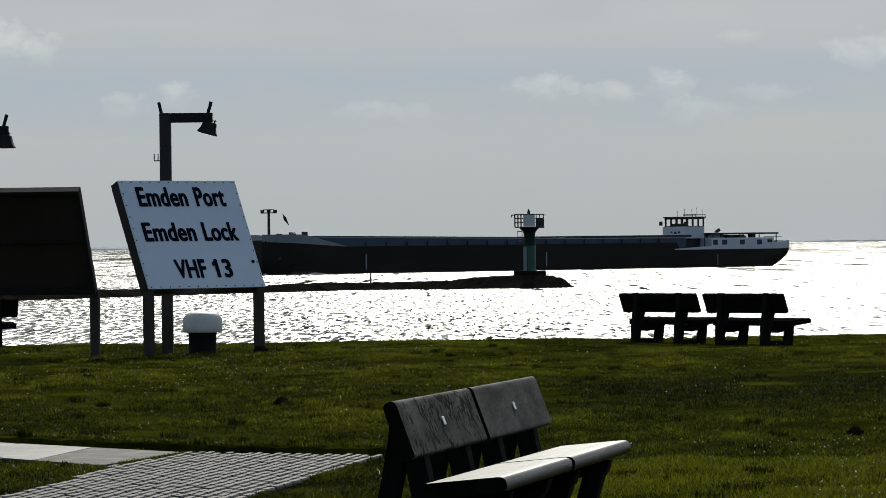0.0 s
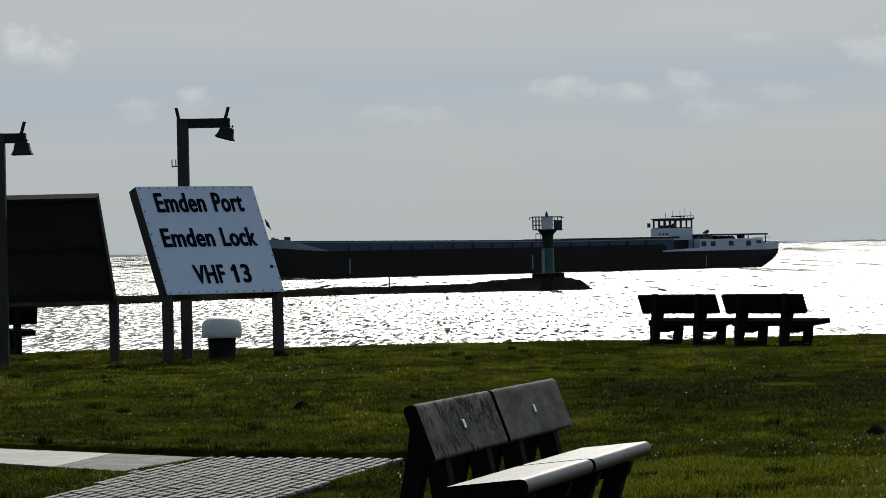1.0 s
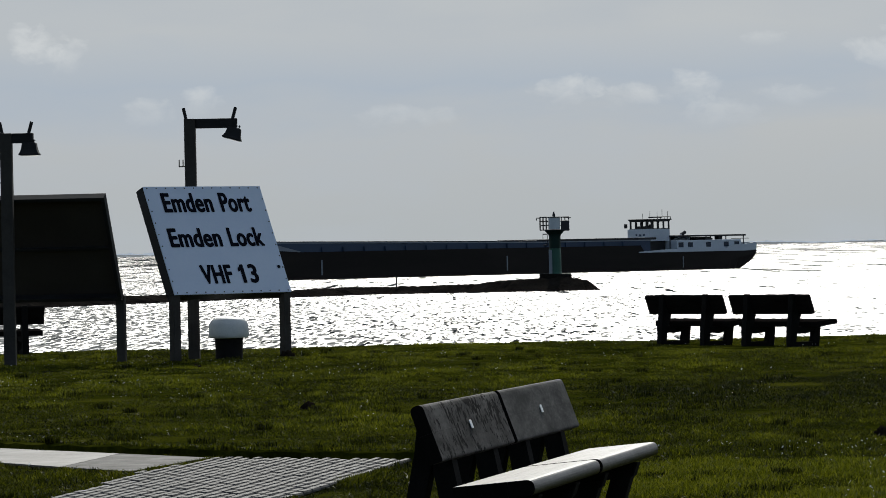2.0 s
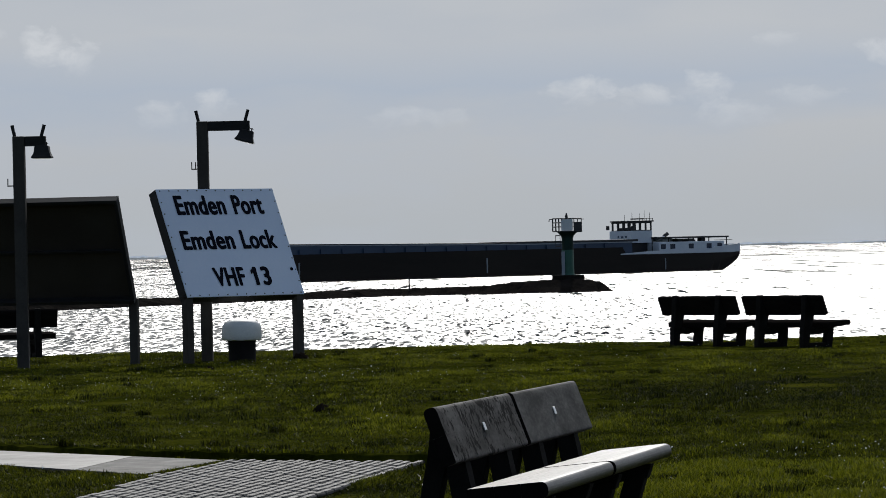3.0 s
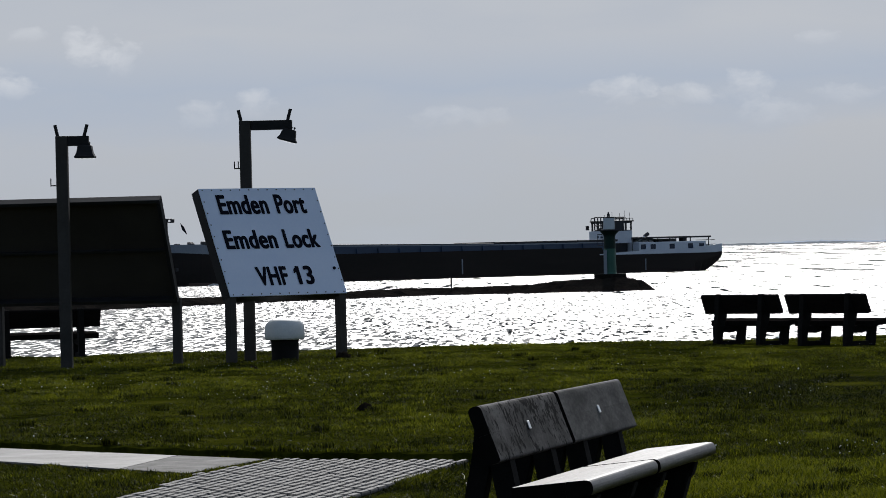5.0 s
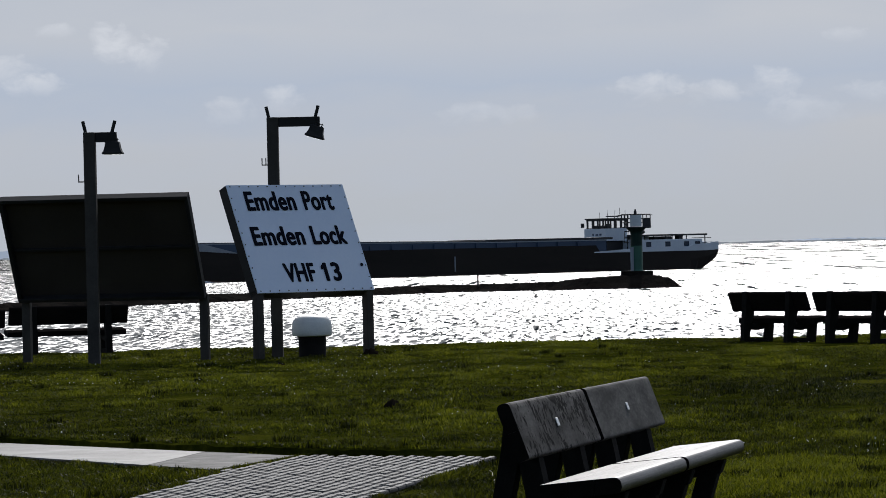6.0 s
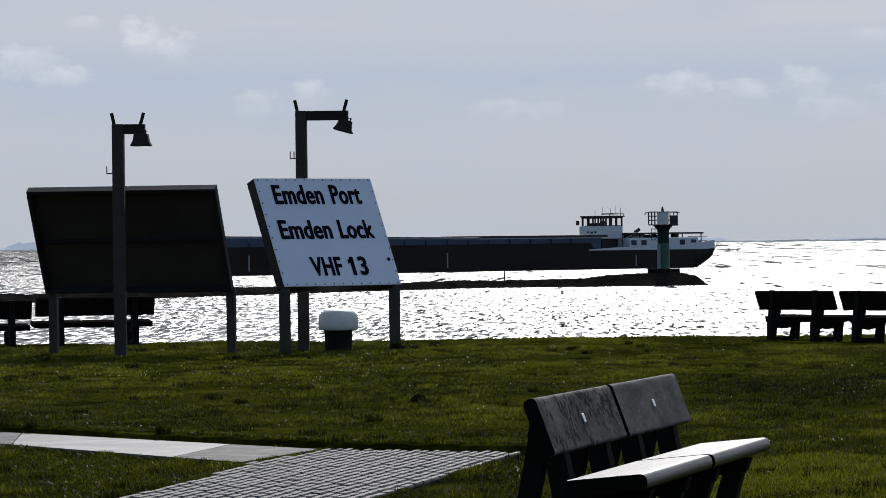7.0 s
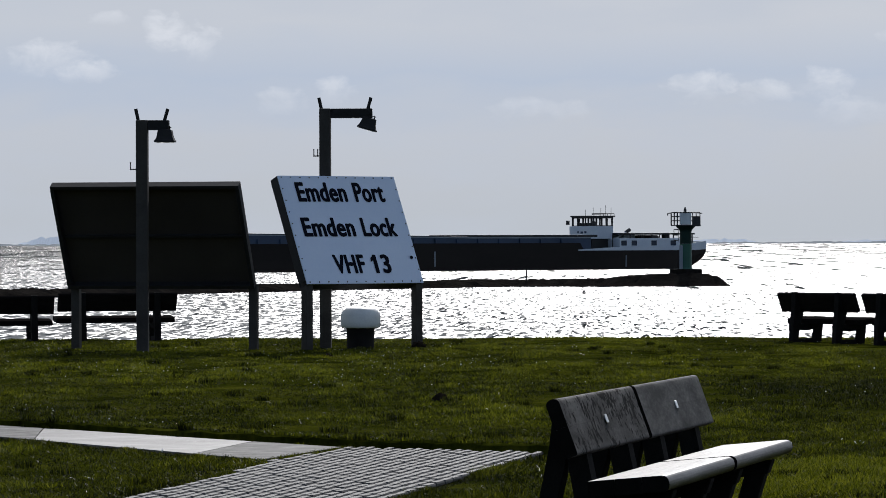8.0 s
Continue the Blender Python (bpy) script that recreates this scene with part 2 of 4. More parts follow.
M_BOLL = surface("bollard_black", [(0.006, 0.006, 0.006), (0.016, 0.015, 0.015)], rough=0.8, scale=4, fine=40, bump=0.2, spec=0.1)
M_HULL = surface("hull_black", [(0.009, 0.007, 0.006), (0.024, 0.019, 0.016)], rough=0.65, scale=0.15, fine=3, bump=0.05, stretch=(0.4, 1, 1.4), spec=0.2)
M_HULL_RED = surface("hull_boot", [(0.05, 0.03, 0.025), (0.09, 0.05, 0.04)], rough=0.7, scale=0.3, fine=3, bump=0.05)
M_SHIP_BLUE = surface("coaming_blue", [(0.018, 0.04, 0.085), (0.035, 0.068, 0.13)], rough=0.5, scale=0.2, fine=4, bump=0.05, stretch=(0.4, 1, 1.4))
M_SHIP_WHITE = surface("ship_white", [(0.52, 0.58, 0.66), (0.66, 0.71, 0.77)], rough=0.5, scale=0.3, fine=5, bump=0.04)
M_SHIP_GREY = surface("ship_rail_grey", [(0.19, 0.22, 0.26), (0.28, 0.31, 0.35)], rough=0.5, scale=0.3, fine=5, bump=0.04)
M_SHIP_DARK = surface("ship_fittings", [(0.012, 0.012, 0.014), (0.03, 0.03, 0.034)], rough=0.6, scale=0.5, fine=6, bump=0.05)
M_WINDOW = plain("ship_window", (0.015, 0.03, 0.06), 0.08)
M_GREEN = surface("beacon_green", [(0.010, 0.075, 0.05), (0.02, 0.11, 0.075)], rough=0.5, scale=1.0, fine=12, bump=0.05)
# the beacon green again, darkened as the shade under its platform
M_GREEN_SHADE = surface("beacon_green_shade", [(0.004, 0.018, 0.014), (0.008, 0.032, 0.024)], rough=0.6, scale=1.0, fine=12, bump=0.05, spec=0.2)
M_BEACON_WHITE = surface("beacon_white", [(0.55, 0.60, 0.62), (0.70, 0.73, 0.74)], rough=0.5, scale=1.0, fine=12, bump=0.05)
M_FOAM = surface("foam", [(0.35, 0.37, 0.38), (0.75, 0.77, 0.78)], rough=0.8, scale=1.5, fine=6, bump=0.6, bump_size=0.1, spread=0.2)
M_FLAG = plain("flag_cloth", (0.02, 0.02, 0.025), 0.9)
# distance haze painted into the colour and lifted by the strips' own glow
M_FAR_DYKE_GLOW = plain("far_dyke_glow", (0.13, 0.145, 0.155), 1.0, 0.0, 0.8)
M_FAR_GLOW = plain("far_shore", (0.32, 0.355, 0.40), 1.0, 0.0, 0.8)


# ---------------------------------------------------------------- building helpers
def part(name, bm, material, parent=None, label="", smooth=False):
    """Links a bmesh as one mesh object, under a thing or a part if one is given."""
    me = bpy.data.meshes.new(name)
    bmesh.ops.recalc_face_normals(bm, faces=bm.faces)
    bm.to_mesh(me)
    bm.free()
    me.materials.append(material)
    if smooth:
        for p in me.polygons:
            p.use_smooth = True
    ob = new(name, me)
    if parent:
        ob.parent = parent
    if label:
        ob["label"] = label
    return ob


def thing(name, m, label, category, group="", kind=""):
    ob = new(name)
    ob.matrix_world = m
    ob.empty_display_size = 0.2
    return tagged(ob, label, category, group, kind)


def box(bm, lo, hi, bevel=0.0, m=None):
    """An axis-aligned block from corner lo to corner hi, its edges rounded."""
    vs = [bm.verts.new((x, y, z)) for x in (lo[0], hi[0]) for y in (lo[1], hi[1]) for z in (lo[2], hi[2])]
    fs = [bm.faces.new([vs[i] for i in q]) for q in ((0, 1, 3, 2), (4, 6, 7, 5), (0, 4, 5, 1), (2, 3, 7, 6), (0, 2, 6, 4), (1, 5, 7, 3))]
    made = vs
    if bevel:
        es = list({e for f in fs for e in f.edges})
        res = bmesh.ops.bevel(bm, geom=es, offset=bevel, segments=2, affect="EDGES", profile=0.5)
        made = list({v for v in res["verts"]})
    if m is not None:
        bmesh.ops.transform(bm, matrix=m, verts=[v for v in made if v.is_valid])
    return bm


def board(outline, n, material, parent, label=""):
    """A bench board along x, its end faces coloured near black as shade."""
    ob = part("backrest_board" if outline[0][1] > 0.5 else "seat_board", prism(B(), outline, 0, n), material, parent, label)
    ob.data.materials.append(M_END_SHADE)
    for f in ob.data.polygons:
        f.material_index = 1 if abs(f.normal.x) > 0.9 else 0
    return ob


def prism(bm, outline, x0, x1, bevel=0.0):
    """An outline in (y, z), drawn out along x."""
    a = [bm.verts.new((x0, y, z)) for y, z in outline]
    b = [bm.verts.new((x1, y, z)) for y, z in outline]
    n = len(outline)
    fs = [bm.faces.new(a), bm.faces.new(b[::-1])]
    for i in range(n):
        fs.append(bm.faces.new((a[i], b[i], b[(i + 1) % n], a[(i + 1) % n])))
    if bevel:
        bmesh.ops.bevel(bm, geom=list({e for f in fs for e in f.edges}), offset=bevel, segments=2, affect="EDGES", profile=0.5)
    return bm


def rounded(outline, radii, steps=4):
    """The outline with its corners rounded by the radii given for them."""
    out, n = [], len(outline)
    for i, (p, r) in enumerate(zip(outline, radii)):
        p, a, b = Vector(p), Vector(outline[i - 1]), Vector(outline[(i + 1) % n])
        if not r:
            out.append((p.x, p.y))
            continue
        u, v = (a - p).normalized() * r, (b - p).normalized() * r
        for k in range(steps + 1):
            t = k / steps
            q = p + u * (1 - t) ** 2 + v * t ** 2
            out.append((q.x, q.y))
    return out


def tube(bm, p, q, r, r2=None, sides=10):
    """A round bar from p to q."""
    p, q = Vector(p), Vector(q)
    d = q - p
    m = Matrix.Translation((p + q) / 2) @ d.to_track_quat("Z", "Y").to_matrix().to_4x4()
    bmesh.ops.create_cone(bm, cap_ends=True, segments=sides, radius1=r, radius2=r if r2 is None else r2, depth=d.length, matrix=m)
    return bm


def lathe(bm, profile, sides=28):
    """A turned body from (radius, z) pairs."""
    rings = [[bm.verts.new((r * math.cos(2 * math.pi * i / sides), r * math.sin(2 * math.pi * i / sides), z)) for i in range(sides)] for r, z in profile]
    for lo, hi in zip(rings, rings[1:]):
        for i in range(sides):
            bm.faces.new((lo[i], lo[(i + 1) % sides], hi[(i + 1) % sides], hi[i]))
    bm.faces.new(rings[0][::-1])
    bm.faces.new(rings[-1])
    return bm


B = bmesh.new


# ---------------------------------------------------------------- ground and water
EDGE = 67.6      # where the lawn ends and the bank falls to the water


def lawn_height(x, y):
    z = (0.035 * noise.noise((x * 0.35, y * 0.22, 1.7)) + 0.015 * noise.noise((x * 1.3, y * 0.9, 4.1))) * min(1.0, max(0.0, (y - 37) / 9))
    e = EDGE + 0.5
    if y > e:
        z -= 0.42 * (y - e)
    return z if -40 < x < 40 and 5 < y else (z if y > e else 0.0)


def build_ground():
    xs = [-3000, -600, -120, -40] + [-20 + 0.5 * i for i in range(73)] + [40, 120, 600, 3000]
    ys = [-3000, -600, -100, -20, 0, 8] + [14 + 0.6 * i for i in range(93)] + [70, 71, 73, 76, 80, 86]
    bm = B()
    grid = [[bm.verts.new((x, y, lawn_height(x, y))) for x in xs] for y in ys]
    for j in range(len(ys) - 1):
        for i in range(len(xs) - 1):
            bm.faces.new((grid[j][i], grid[j][i + 1], grid[j + 1][i + 1], grid[j + 1][i]))
    ob = part("ground", bm, M_LAWN, smooth=True)
    return tagged(ob, "dark green lawn on the dyke top above the water", "lawn", kind="structure")


FAR_RISE = 1.5      # the open water stands a little higher towards the horizon, where air bends the view


def build_water():
    bm = B()
    xs = [-3000, -900, -300, 300, 900, 3000]
    ys = [74, 300, 1000, 2500, 4800]
    grid = [[bm.verts.new((x, y, WATER + (FAR_RISE if y > 2500 else 0.0))) for x in xs] for y in ys]
    for j in range(len(ys) - 1):
        for i in range(len(xs) - 1):
            bm.faces.new((grid[j][i], grid[j][i + 1], grid[j + 1][i + 1], grid[j + 1][i]))
    return tagged(part("water", bm, M_WATER), "rippled estuary water glittering in the low sun", "water", kind="structure")


build_ground()
build_water()


# ---------------------------------------------------------------- benches
BENCH_LENGTH = 1.85


def bench(name, m, label, group, wood, plaque, splayed, n=BENCH_LENGTH):
    """One unit: x along it, y to its front, the origin on the ground under the left end of the backrest."""
    b = thing(name, m, label, "bench", group)
    # backrest: two thick boards that lean back
    low, top = Vector((0.045, 0.535)), Vector((-0.065, 0.835))
    up = (top - low).normalized()
    back = Vector((-up.y, up.x))
    for i, (s0, s1) in enumerate(((0.0, 0.1585), (0.159, 0.320))):
        p0, p1 = low + up * s0, low + up * s1
        o = [p0, p1, p1 + back * 0.075, p0 + back * 0.075]
        board(rounded([(v.x, v.y) for v in o], (0.015, 0, 0, 0.012) if i == 0 else (0, 0.034, 0.034, 0)), n, wood, b)
    # seat: three boards rising to the front
    r, f = Vector((0.095, 0.396)), Vector((0.53, 0.436))
    d = (f - r) / 3
    for i in range(3):
        p0, p1 = r + d * i, r + d * (i + 1) - d.normalized() * (0.0015 if i < 2 else 0.0)
        o = [p0, p1, p1 + Vector((0.004, -0.085)), p0 + Vector((0.004, -0.085))]
        nose = 0.002 if i < 2 else 0.048
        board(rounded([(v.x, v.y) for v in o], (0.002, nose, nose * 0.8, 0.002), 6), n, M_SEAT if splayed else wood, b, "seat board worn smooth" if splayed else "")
    # two concrete supports
    for x in (0.36, n - (0.44 if splayed else 0.40)):
        bm = B()
        t = 0.13 if splayed else 0.105
        if splayed:
            prism(bm, [(-0.30, 0.0), (-0.20, 0.0), (-0.088, 0.50), (-0.10, 0.79), (-0.16, 0.79), (-0.185, 0.55)], x, x + t, 0.008)
            prism(bm, [(0.0, 0.0), (0.14, 0.0), (0.045, 0.40), (0.018, 0.53), (-0.075, 0.79), (-0.11, 0.79), (-0.088, 0.50)], x + 0.004, x + t - 0.004, 0.008)
        else:
            prism(bm, [(-0.215, 0.0), (-0.095, 0.0), (-0.085, 0.16), (-0.035, 0.32), (0.035, 0.50), (0.02, 0.54), (-0.085, 0.835), (-0.145, 0.835), (-0.17, 0.45), (-0.20, 0.30)], x, x + t, 0.012)
        if splayed:
            prism(bm, [(-0.10, 0.20), (0.10, 0.20), (0.46, 0.25), (0.49, 0.335), (0.10, 0.300), (-0.03, 0.32)], x + 0.008, x + t - 0.008, 0.008)
            prism(bm, [(0.25, 0.0), (0.37, 0.0), (0.46, 0.29), (0.33, 0.27)], x, x + t, 0.012)
            prism(bm, [(-0.16, 0.0), (0.38, 0.0), (0.38, 0.05), (-0.16, 0.05)], x + 0.012, x + t - 0.012)
        else:
            prism(bm, [(-0.08, 0.25), (0.0, 0.215), (0.12, 0.205), (0.30, 0.235), (0.46, 0.29), (0.50, 0.343), (0.10, 0.308), (-0.05, 0.33)], x + 0.008, x + t - 0.008, 0.008)
            prism(bm, [(0.275, 0.0), (0.415, 0.0), (0.43, 0.12), (0.46, 0.30), (0.32, 0.28), (0.315, 0.14)], x, x + t, 0.012)
            prism(bm, [(-0.20, 0.0), (0.40, 0.0), (0.40, 0.08), (-0.20, 0.08)], x + 0.012, x + t - 0.012)
        part("support", bm, M_FRAME if splayed else M_FRAME_DARK, b, "dark weathered concrete support")
    if plaque:
        c = low + up * 0.158 - back * 0.004
        bm = box(B(), (-0.026, -0.003, -0.024), (0.026, 0.003, 0.024), 0.002)
        pl = part("plaque", bm, M_PLAQUE, b, "small bright metal plaque")
        ang = math.degrees(math.atan2(up.y, up.x)) - 90
        pl.matrix_local = pose(n / 2 + 0.0, c.x, c.y, ang)
    return b


def bench_pair(name, x, y, z, yaw, flip, count, label, group, wood, plaque, length=BENCH_LENGTH, gap=0.083):
    """A row of units along the bearing yaw; flip: seen from behind, its front is turned away."""
    a = Vector((math.cos(radians(yaw)), math.sin(radians(yaw)), 0))
    for k in range(count):
        if flip:
            m = pose(*(Vector((x, y, z)) + a * (length + gap) * k), 0, 0, yaw)
        else:
            m = pose(*(Vector((x, y, z)) + a * ((length + gap) * k + length)), 0, 0, yaw + 180)
        bench(name, m, label, group, wood[k % len(wood)], plaque, plaque, length)


bench_pair("park_bench", -0.201, 20.727, 0, 77.5, False, 2, "weathered grey wooden bench with plaque beside the paved path", "benches by the path", (M_WOOD, M_WOOD_SOUND), True)
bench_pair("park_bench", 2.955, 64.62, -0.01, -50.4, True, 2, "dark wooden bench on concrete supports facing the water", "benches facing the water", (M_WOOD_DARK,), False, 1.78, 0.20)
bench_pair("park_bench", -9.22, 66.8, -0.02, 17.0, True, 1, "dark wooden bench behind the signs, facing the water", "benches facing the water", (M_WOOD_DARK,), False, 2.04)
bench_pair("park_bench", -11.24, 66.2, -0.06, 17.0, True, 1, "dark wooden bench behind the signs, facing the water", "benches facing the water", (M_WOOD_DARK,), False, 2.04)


# ---------------------------------------------------------------- signs
def lettering(parent, text, width, tall):
    """Bold lettering: the built-in letters set many times round their place, which swells the strokes, and brought to the width and capital height given."""
    cu = bpy.data.curves.new("lettering", "FONT")
    cu.body, cu.size, cu.align_x, cu.align_y, cu.extrude = text, 0.38, "CENTER", "CENTER", 0.001
    cu.space_character = 1.05
    tmp = new("lettering", cu)
    me = bpy.data.meshes.new_from_object(tmp.evaluated_get(bpy.context.evaluated_depsgraph_get()))
    bpy.data.objects.remove(tmp)
    bm = B()
    for i in range(13):
        n, a = len(bm.verts), 2 * math.pi * i / 12
        bm.from_mesh(me)
        bm.verts.ensure_lookup_table()
        for v in bm.verts[n:]:
            v.co += Vector((0.017 * math.cos(a), 0.010 * math.sin(a), 0.0002 * i)) if i < 12 else Vector((0, 0, 0.0026))
    if text == "13":      # the numeral's stroke to the left of its head
        left, top = min(v.co.x for v in bm.verts), max(v.co.y for v in bm.verts)
        bm.faces.new([bm.verts.new((left + dx, top + dy, 0.004)) for dx, dy in ((0.03, 0.0), (0.03, -0.075), (-0.045, -0.115), (-0.045, -0.06))])
    xs, ys = [v.co.x for v in bm.verts], [v.co.y for v in bm.verts]
    mid = Vector(((min(xs) + max(xs)) / 2, (min(ys) + max(ys)) / 2, 0))
    kx, ky = width / (max(xs) - min(xs)), tall / (max(ys) - min(ys))
    for v in bm.verts:
        v.co = Vector(((v.co.x - mid.x) * kx, (v.co.y - mid.y) * ky, v.co.z))
    return part("lettering", bm, M_SIGN_TEXT, parent, "bold black lettering")


def sign_board(name, x, y, z, yaw, lean, w, h, face_front, label):
    """A framed board on two posts: x along it, its lower near corner at (x, y, z), leaning by lean degrees away from the viewer."""
    s = thing(name, pose(x, y, 0, 0, 0, yaw), label, "sign", "harbour signs")
    tilt = pose(0, 0, z, -lean)
    bm = box(B(), (0, 0, 0), (w, 0.02, h), 0.004)
    sheet = part("sheet", bm, M_SIGN if face_front else M_SIGN_BACK, s, "white painted metal sheet" if face_front else "dark unpainted back of the sheet")
    sheet.matrix_local = tilt
    y0, y1 = (0.022, 0.20) if face_front else (-0.13, -0.002)
    rails = [((0, y0, -0.004), (w, y1, 0.055)), ((0, y0, h - 0.055), (w, y1, h + 0.004)), ((-0.004, y0, 0.057), (0.055, y1, h - 0.057)), ((w - 0.055, y0, 0.057), (w + 0.004, y1, h - 0.057))]
    if not face_front:
        rails.append(((0.057, -0.05, h * 0.47), (w - 0.057, -0.002, h * 0.47 + 0.05)))
    for lo, hi in rails:
        r = part("frame_rail", box(B(), lo, hi, 0.005), M_SIGN_FRAME, s)
        r.matrix_local = tilt
    for px in (0.0, w - 0.13):
        bm = box(B(), (px, 0.03, -0.3), (px + 0.13, 0.16, z + 0.01), 0.008)
        part("post", bm, M_POST, s, "square grey metal post")
    return s


SIGN_A = dict(x=-4.484, y=60.2, z=1.018, yaw=42.0, lean=24.0, w=2.30, h=1.825)
sa = sign_board("harbour_sign", **SIGN_A, face_front=True, label="white sign with bold black port and lock lettering")
sb = sign_board("harbour_sign", x=-8.223, y=61.0, z=1.01, yaw=-10.1, lean=-30.2, w=2.975, h=1.805, face_front=False, label="large sign seen from its dark framed back")
board_m = pose(0, 0, SIGN_A["z"], -SIGN_A["lean"])
for text, u0, v, width, tall in (("Emden", 0.275, 1.545, 0.975, 0.335), ("Port", 1.40, 1.545, 0.60, 0.335), ("Emden", 0.20, 0.95, 1.02, 0.325), ("Lock", 1.365, 0.95, 0.685, 0.325), ("VHF", 0.62, 0.325, 0.605, 0.32), ("13", 1.36, 0.325, 0.37, 0.32)):
    t = lettering(sa, text, width, tall)
    t.matrix_local = board_m @ Matrix.Translation((u0 + width / 2, -0.004, v)) @ Matrix.Rotation(radians(90), 4, "X")
for i in range(13):
    for vv in (0.03, SIGN_A["h"] - 0.03):
        bm = B()
        tube(bm, (0, -0.006, 0), (0, 0.002, 0), 0.011, sides=8)
        r = part("rivet", bm, M_SIGN_FRAME, sa)
        r.matrix_local = board_m @ Matrix.Translation((0.06 + i * (SIGN_A["w"] - 0.12) / 12, 0, vv))


for i in range(1, 9):
    for uu in (0.03, SIGN_A["w"] - 0.03):
        r = part("rivet", tube(B(), (0, -0.006, 0), (0, 0.002, 0), 0.011, sides=8), M_SIGN_FRAME, sa)
        r.matrix_local = board_m @ Matrix.Translation((uu, 0, 0.03 + i * (SIGN_A["h"] - 0.06) / 9))
spot = part("bolt_cap", tube(B(), (0, -0.012, 0), (0, 0.002, 0), 0.027, sides=14), M_SIGN_TEXT, sa, "round dark bolt cap")
spot.matrix_local = board_m @ Matrix.Translation((2.19, 0, 0.43))


# ---------------------------------------------------------------- lamp posts
def lamp_post(x, y, top, reach, yaw, tilt, prongs, label):
    """A square post with a short arm and a floodlight hung under its end."""
    p = thing("sign_lamp_post", pose(x, y, 0, 0, 0, yaw), label, "lamp post", "lamp posts by the signs")
    part("post", box(B(), (-0.09, -0.09, -0.3), (0.085, 0.09, top), 0.008), M_POST, p, "square grey metal post")
    part("arm", box(B(), (0.087, -0.07, top - 0.15), (reach, 0.07, top - 0.002), 0.008), M_LAMP, p)
    for px, lean in ((-0.06, -0.04), (reach - 0.07, 0.05)):
        bm = tube(B(), (px, 0, top - 0.01), (px + lean, 0, top + 0.17), 0.026, sides=8)
        part("bird_spike", bm, M_LAMP, p)
    lamp = part("floodlight", B(), M_LAMP, p)
    bm = bmesh.new()
    # a square bell: flared lip, hollow flanks, flat lid
    rings = [[bm.verts.new((sx * r, sy * r, z)) for sx, sy in ((-1, -1), (1, -1), (1, 1), (-1, 1))] for r, z in ((0.15, -0.105), (0.152, -0.085), (0.135, -0.062), (0.118, -0.02), (0.108, 0.04), (0.102, 0.075), (0.085, 0.085))]
    bm.faces.new(rings[0][::-1])
    bm.faces.new(rings[-1])
    for a, b in zip(rings, rings[1:]):
        for i in range(4):
            bm.faces.new((a[i], a[(i + 1) % 4], b[(i + 1) % 4], b[i]))
    bmesh.ops.recalc_face_normals(bm, faces=bm.faces)
    bm.to_mesh(lamp.data)
    bm.free()
    lamp.matrix_local = pose(reach - 0.06, 0, top - 0.228, 0, tilt, 0)
    part("glass", box(B(), (-0.125, -0.125, -0.112), (0.125, 0.125, -0.106), 0.002), M_LAMP_GLASS, lamp, "pale lamp glass")
    for xx in (-0.075, 0.06):
        part("bracket", box(B(), (xx, -0.02, 0.06), (xx + 0.015, 0.02, 0.135)), M_LAMP, lamp)
    part("bracket_plate", box(B(), (-0.09, -0.03, 0.112), (0.09, 0.03, 0.122)), M_LAMP, lamp)
    bm = tube(B(), (-0.09, 0, top - 0.74), (-0.18, 0, top - 0.74), 0.009, sides=6)
    for px in (-0.18, -0.12)[:prongs]:
        tube(bm, (px, 0, top - 0.75), (px, 0, top - 0.63), 0.009, sides=6)
    part("cable_hook", bm, M_LAMP, p)
    return p


lamp_post(-4.30, 61.6, 3.74, 0.735, 0, 16, 2, "dark square post with a floodlight arm over the white sign")
lamp_post(-6.90, 59.3, 3.50, 0.405, 0, 0, 1, "grey square post with a floodlight arm before the sign back")


# ---------------------------------------------------------------- bollard
def bollard(x, y):
    p = thing("mooring_bollard", pose(x, y, 0), "black mooring bollard with a rounded white cap", "bollard")
    bm = lathe(B(), [(0.215, -0.1), (0.215, 0.02), (0.21, 0.04), (0.215, 0.30), (0.225, 0.33)])
    part("shaft", bm, M_BOLL, p, smooth=True)
    prof = [(0.22, 0.325), (0.29, 0.33), (0.305, 0.345), (0.31, 0.40)]
    for i in range(1, 7):
        a = i / 6 * math.pi / 2
        prof.append((0.31 - 0.14 * (1 - math.cos(a)), 0.49 + 0.15 * math.sin(a)))
    prof.append((0.02, 0.655))
    part("cap", lathe(B(), prof), M_BOLL_TOP, p, "white painted cap", smooth=True)


bollard(-3.73, 61.1)


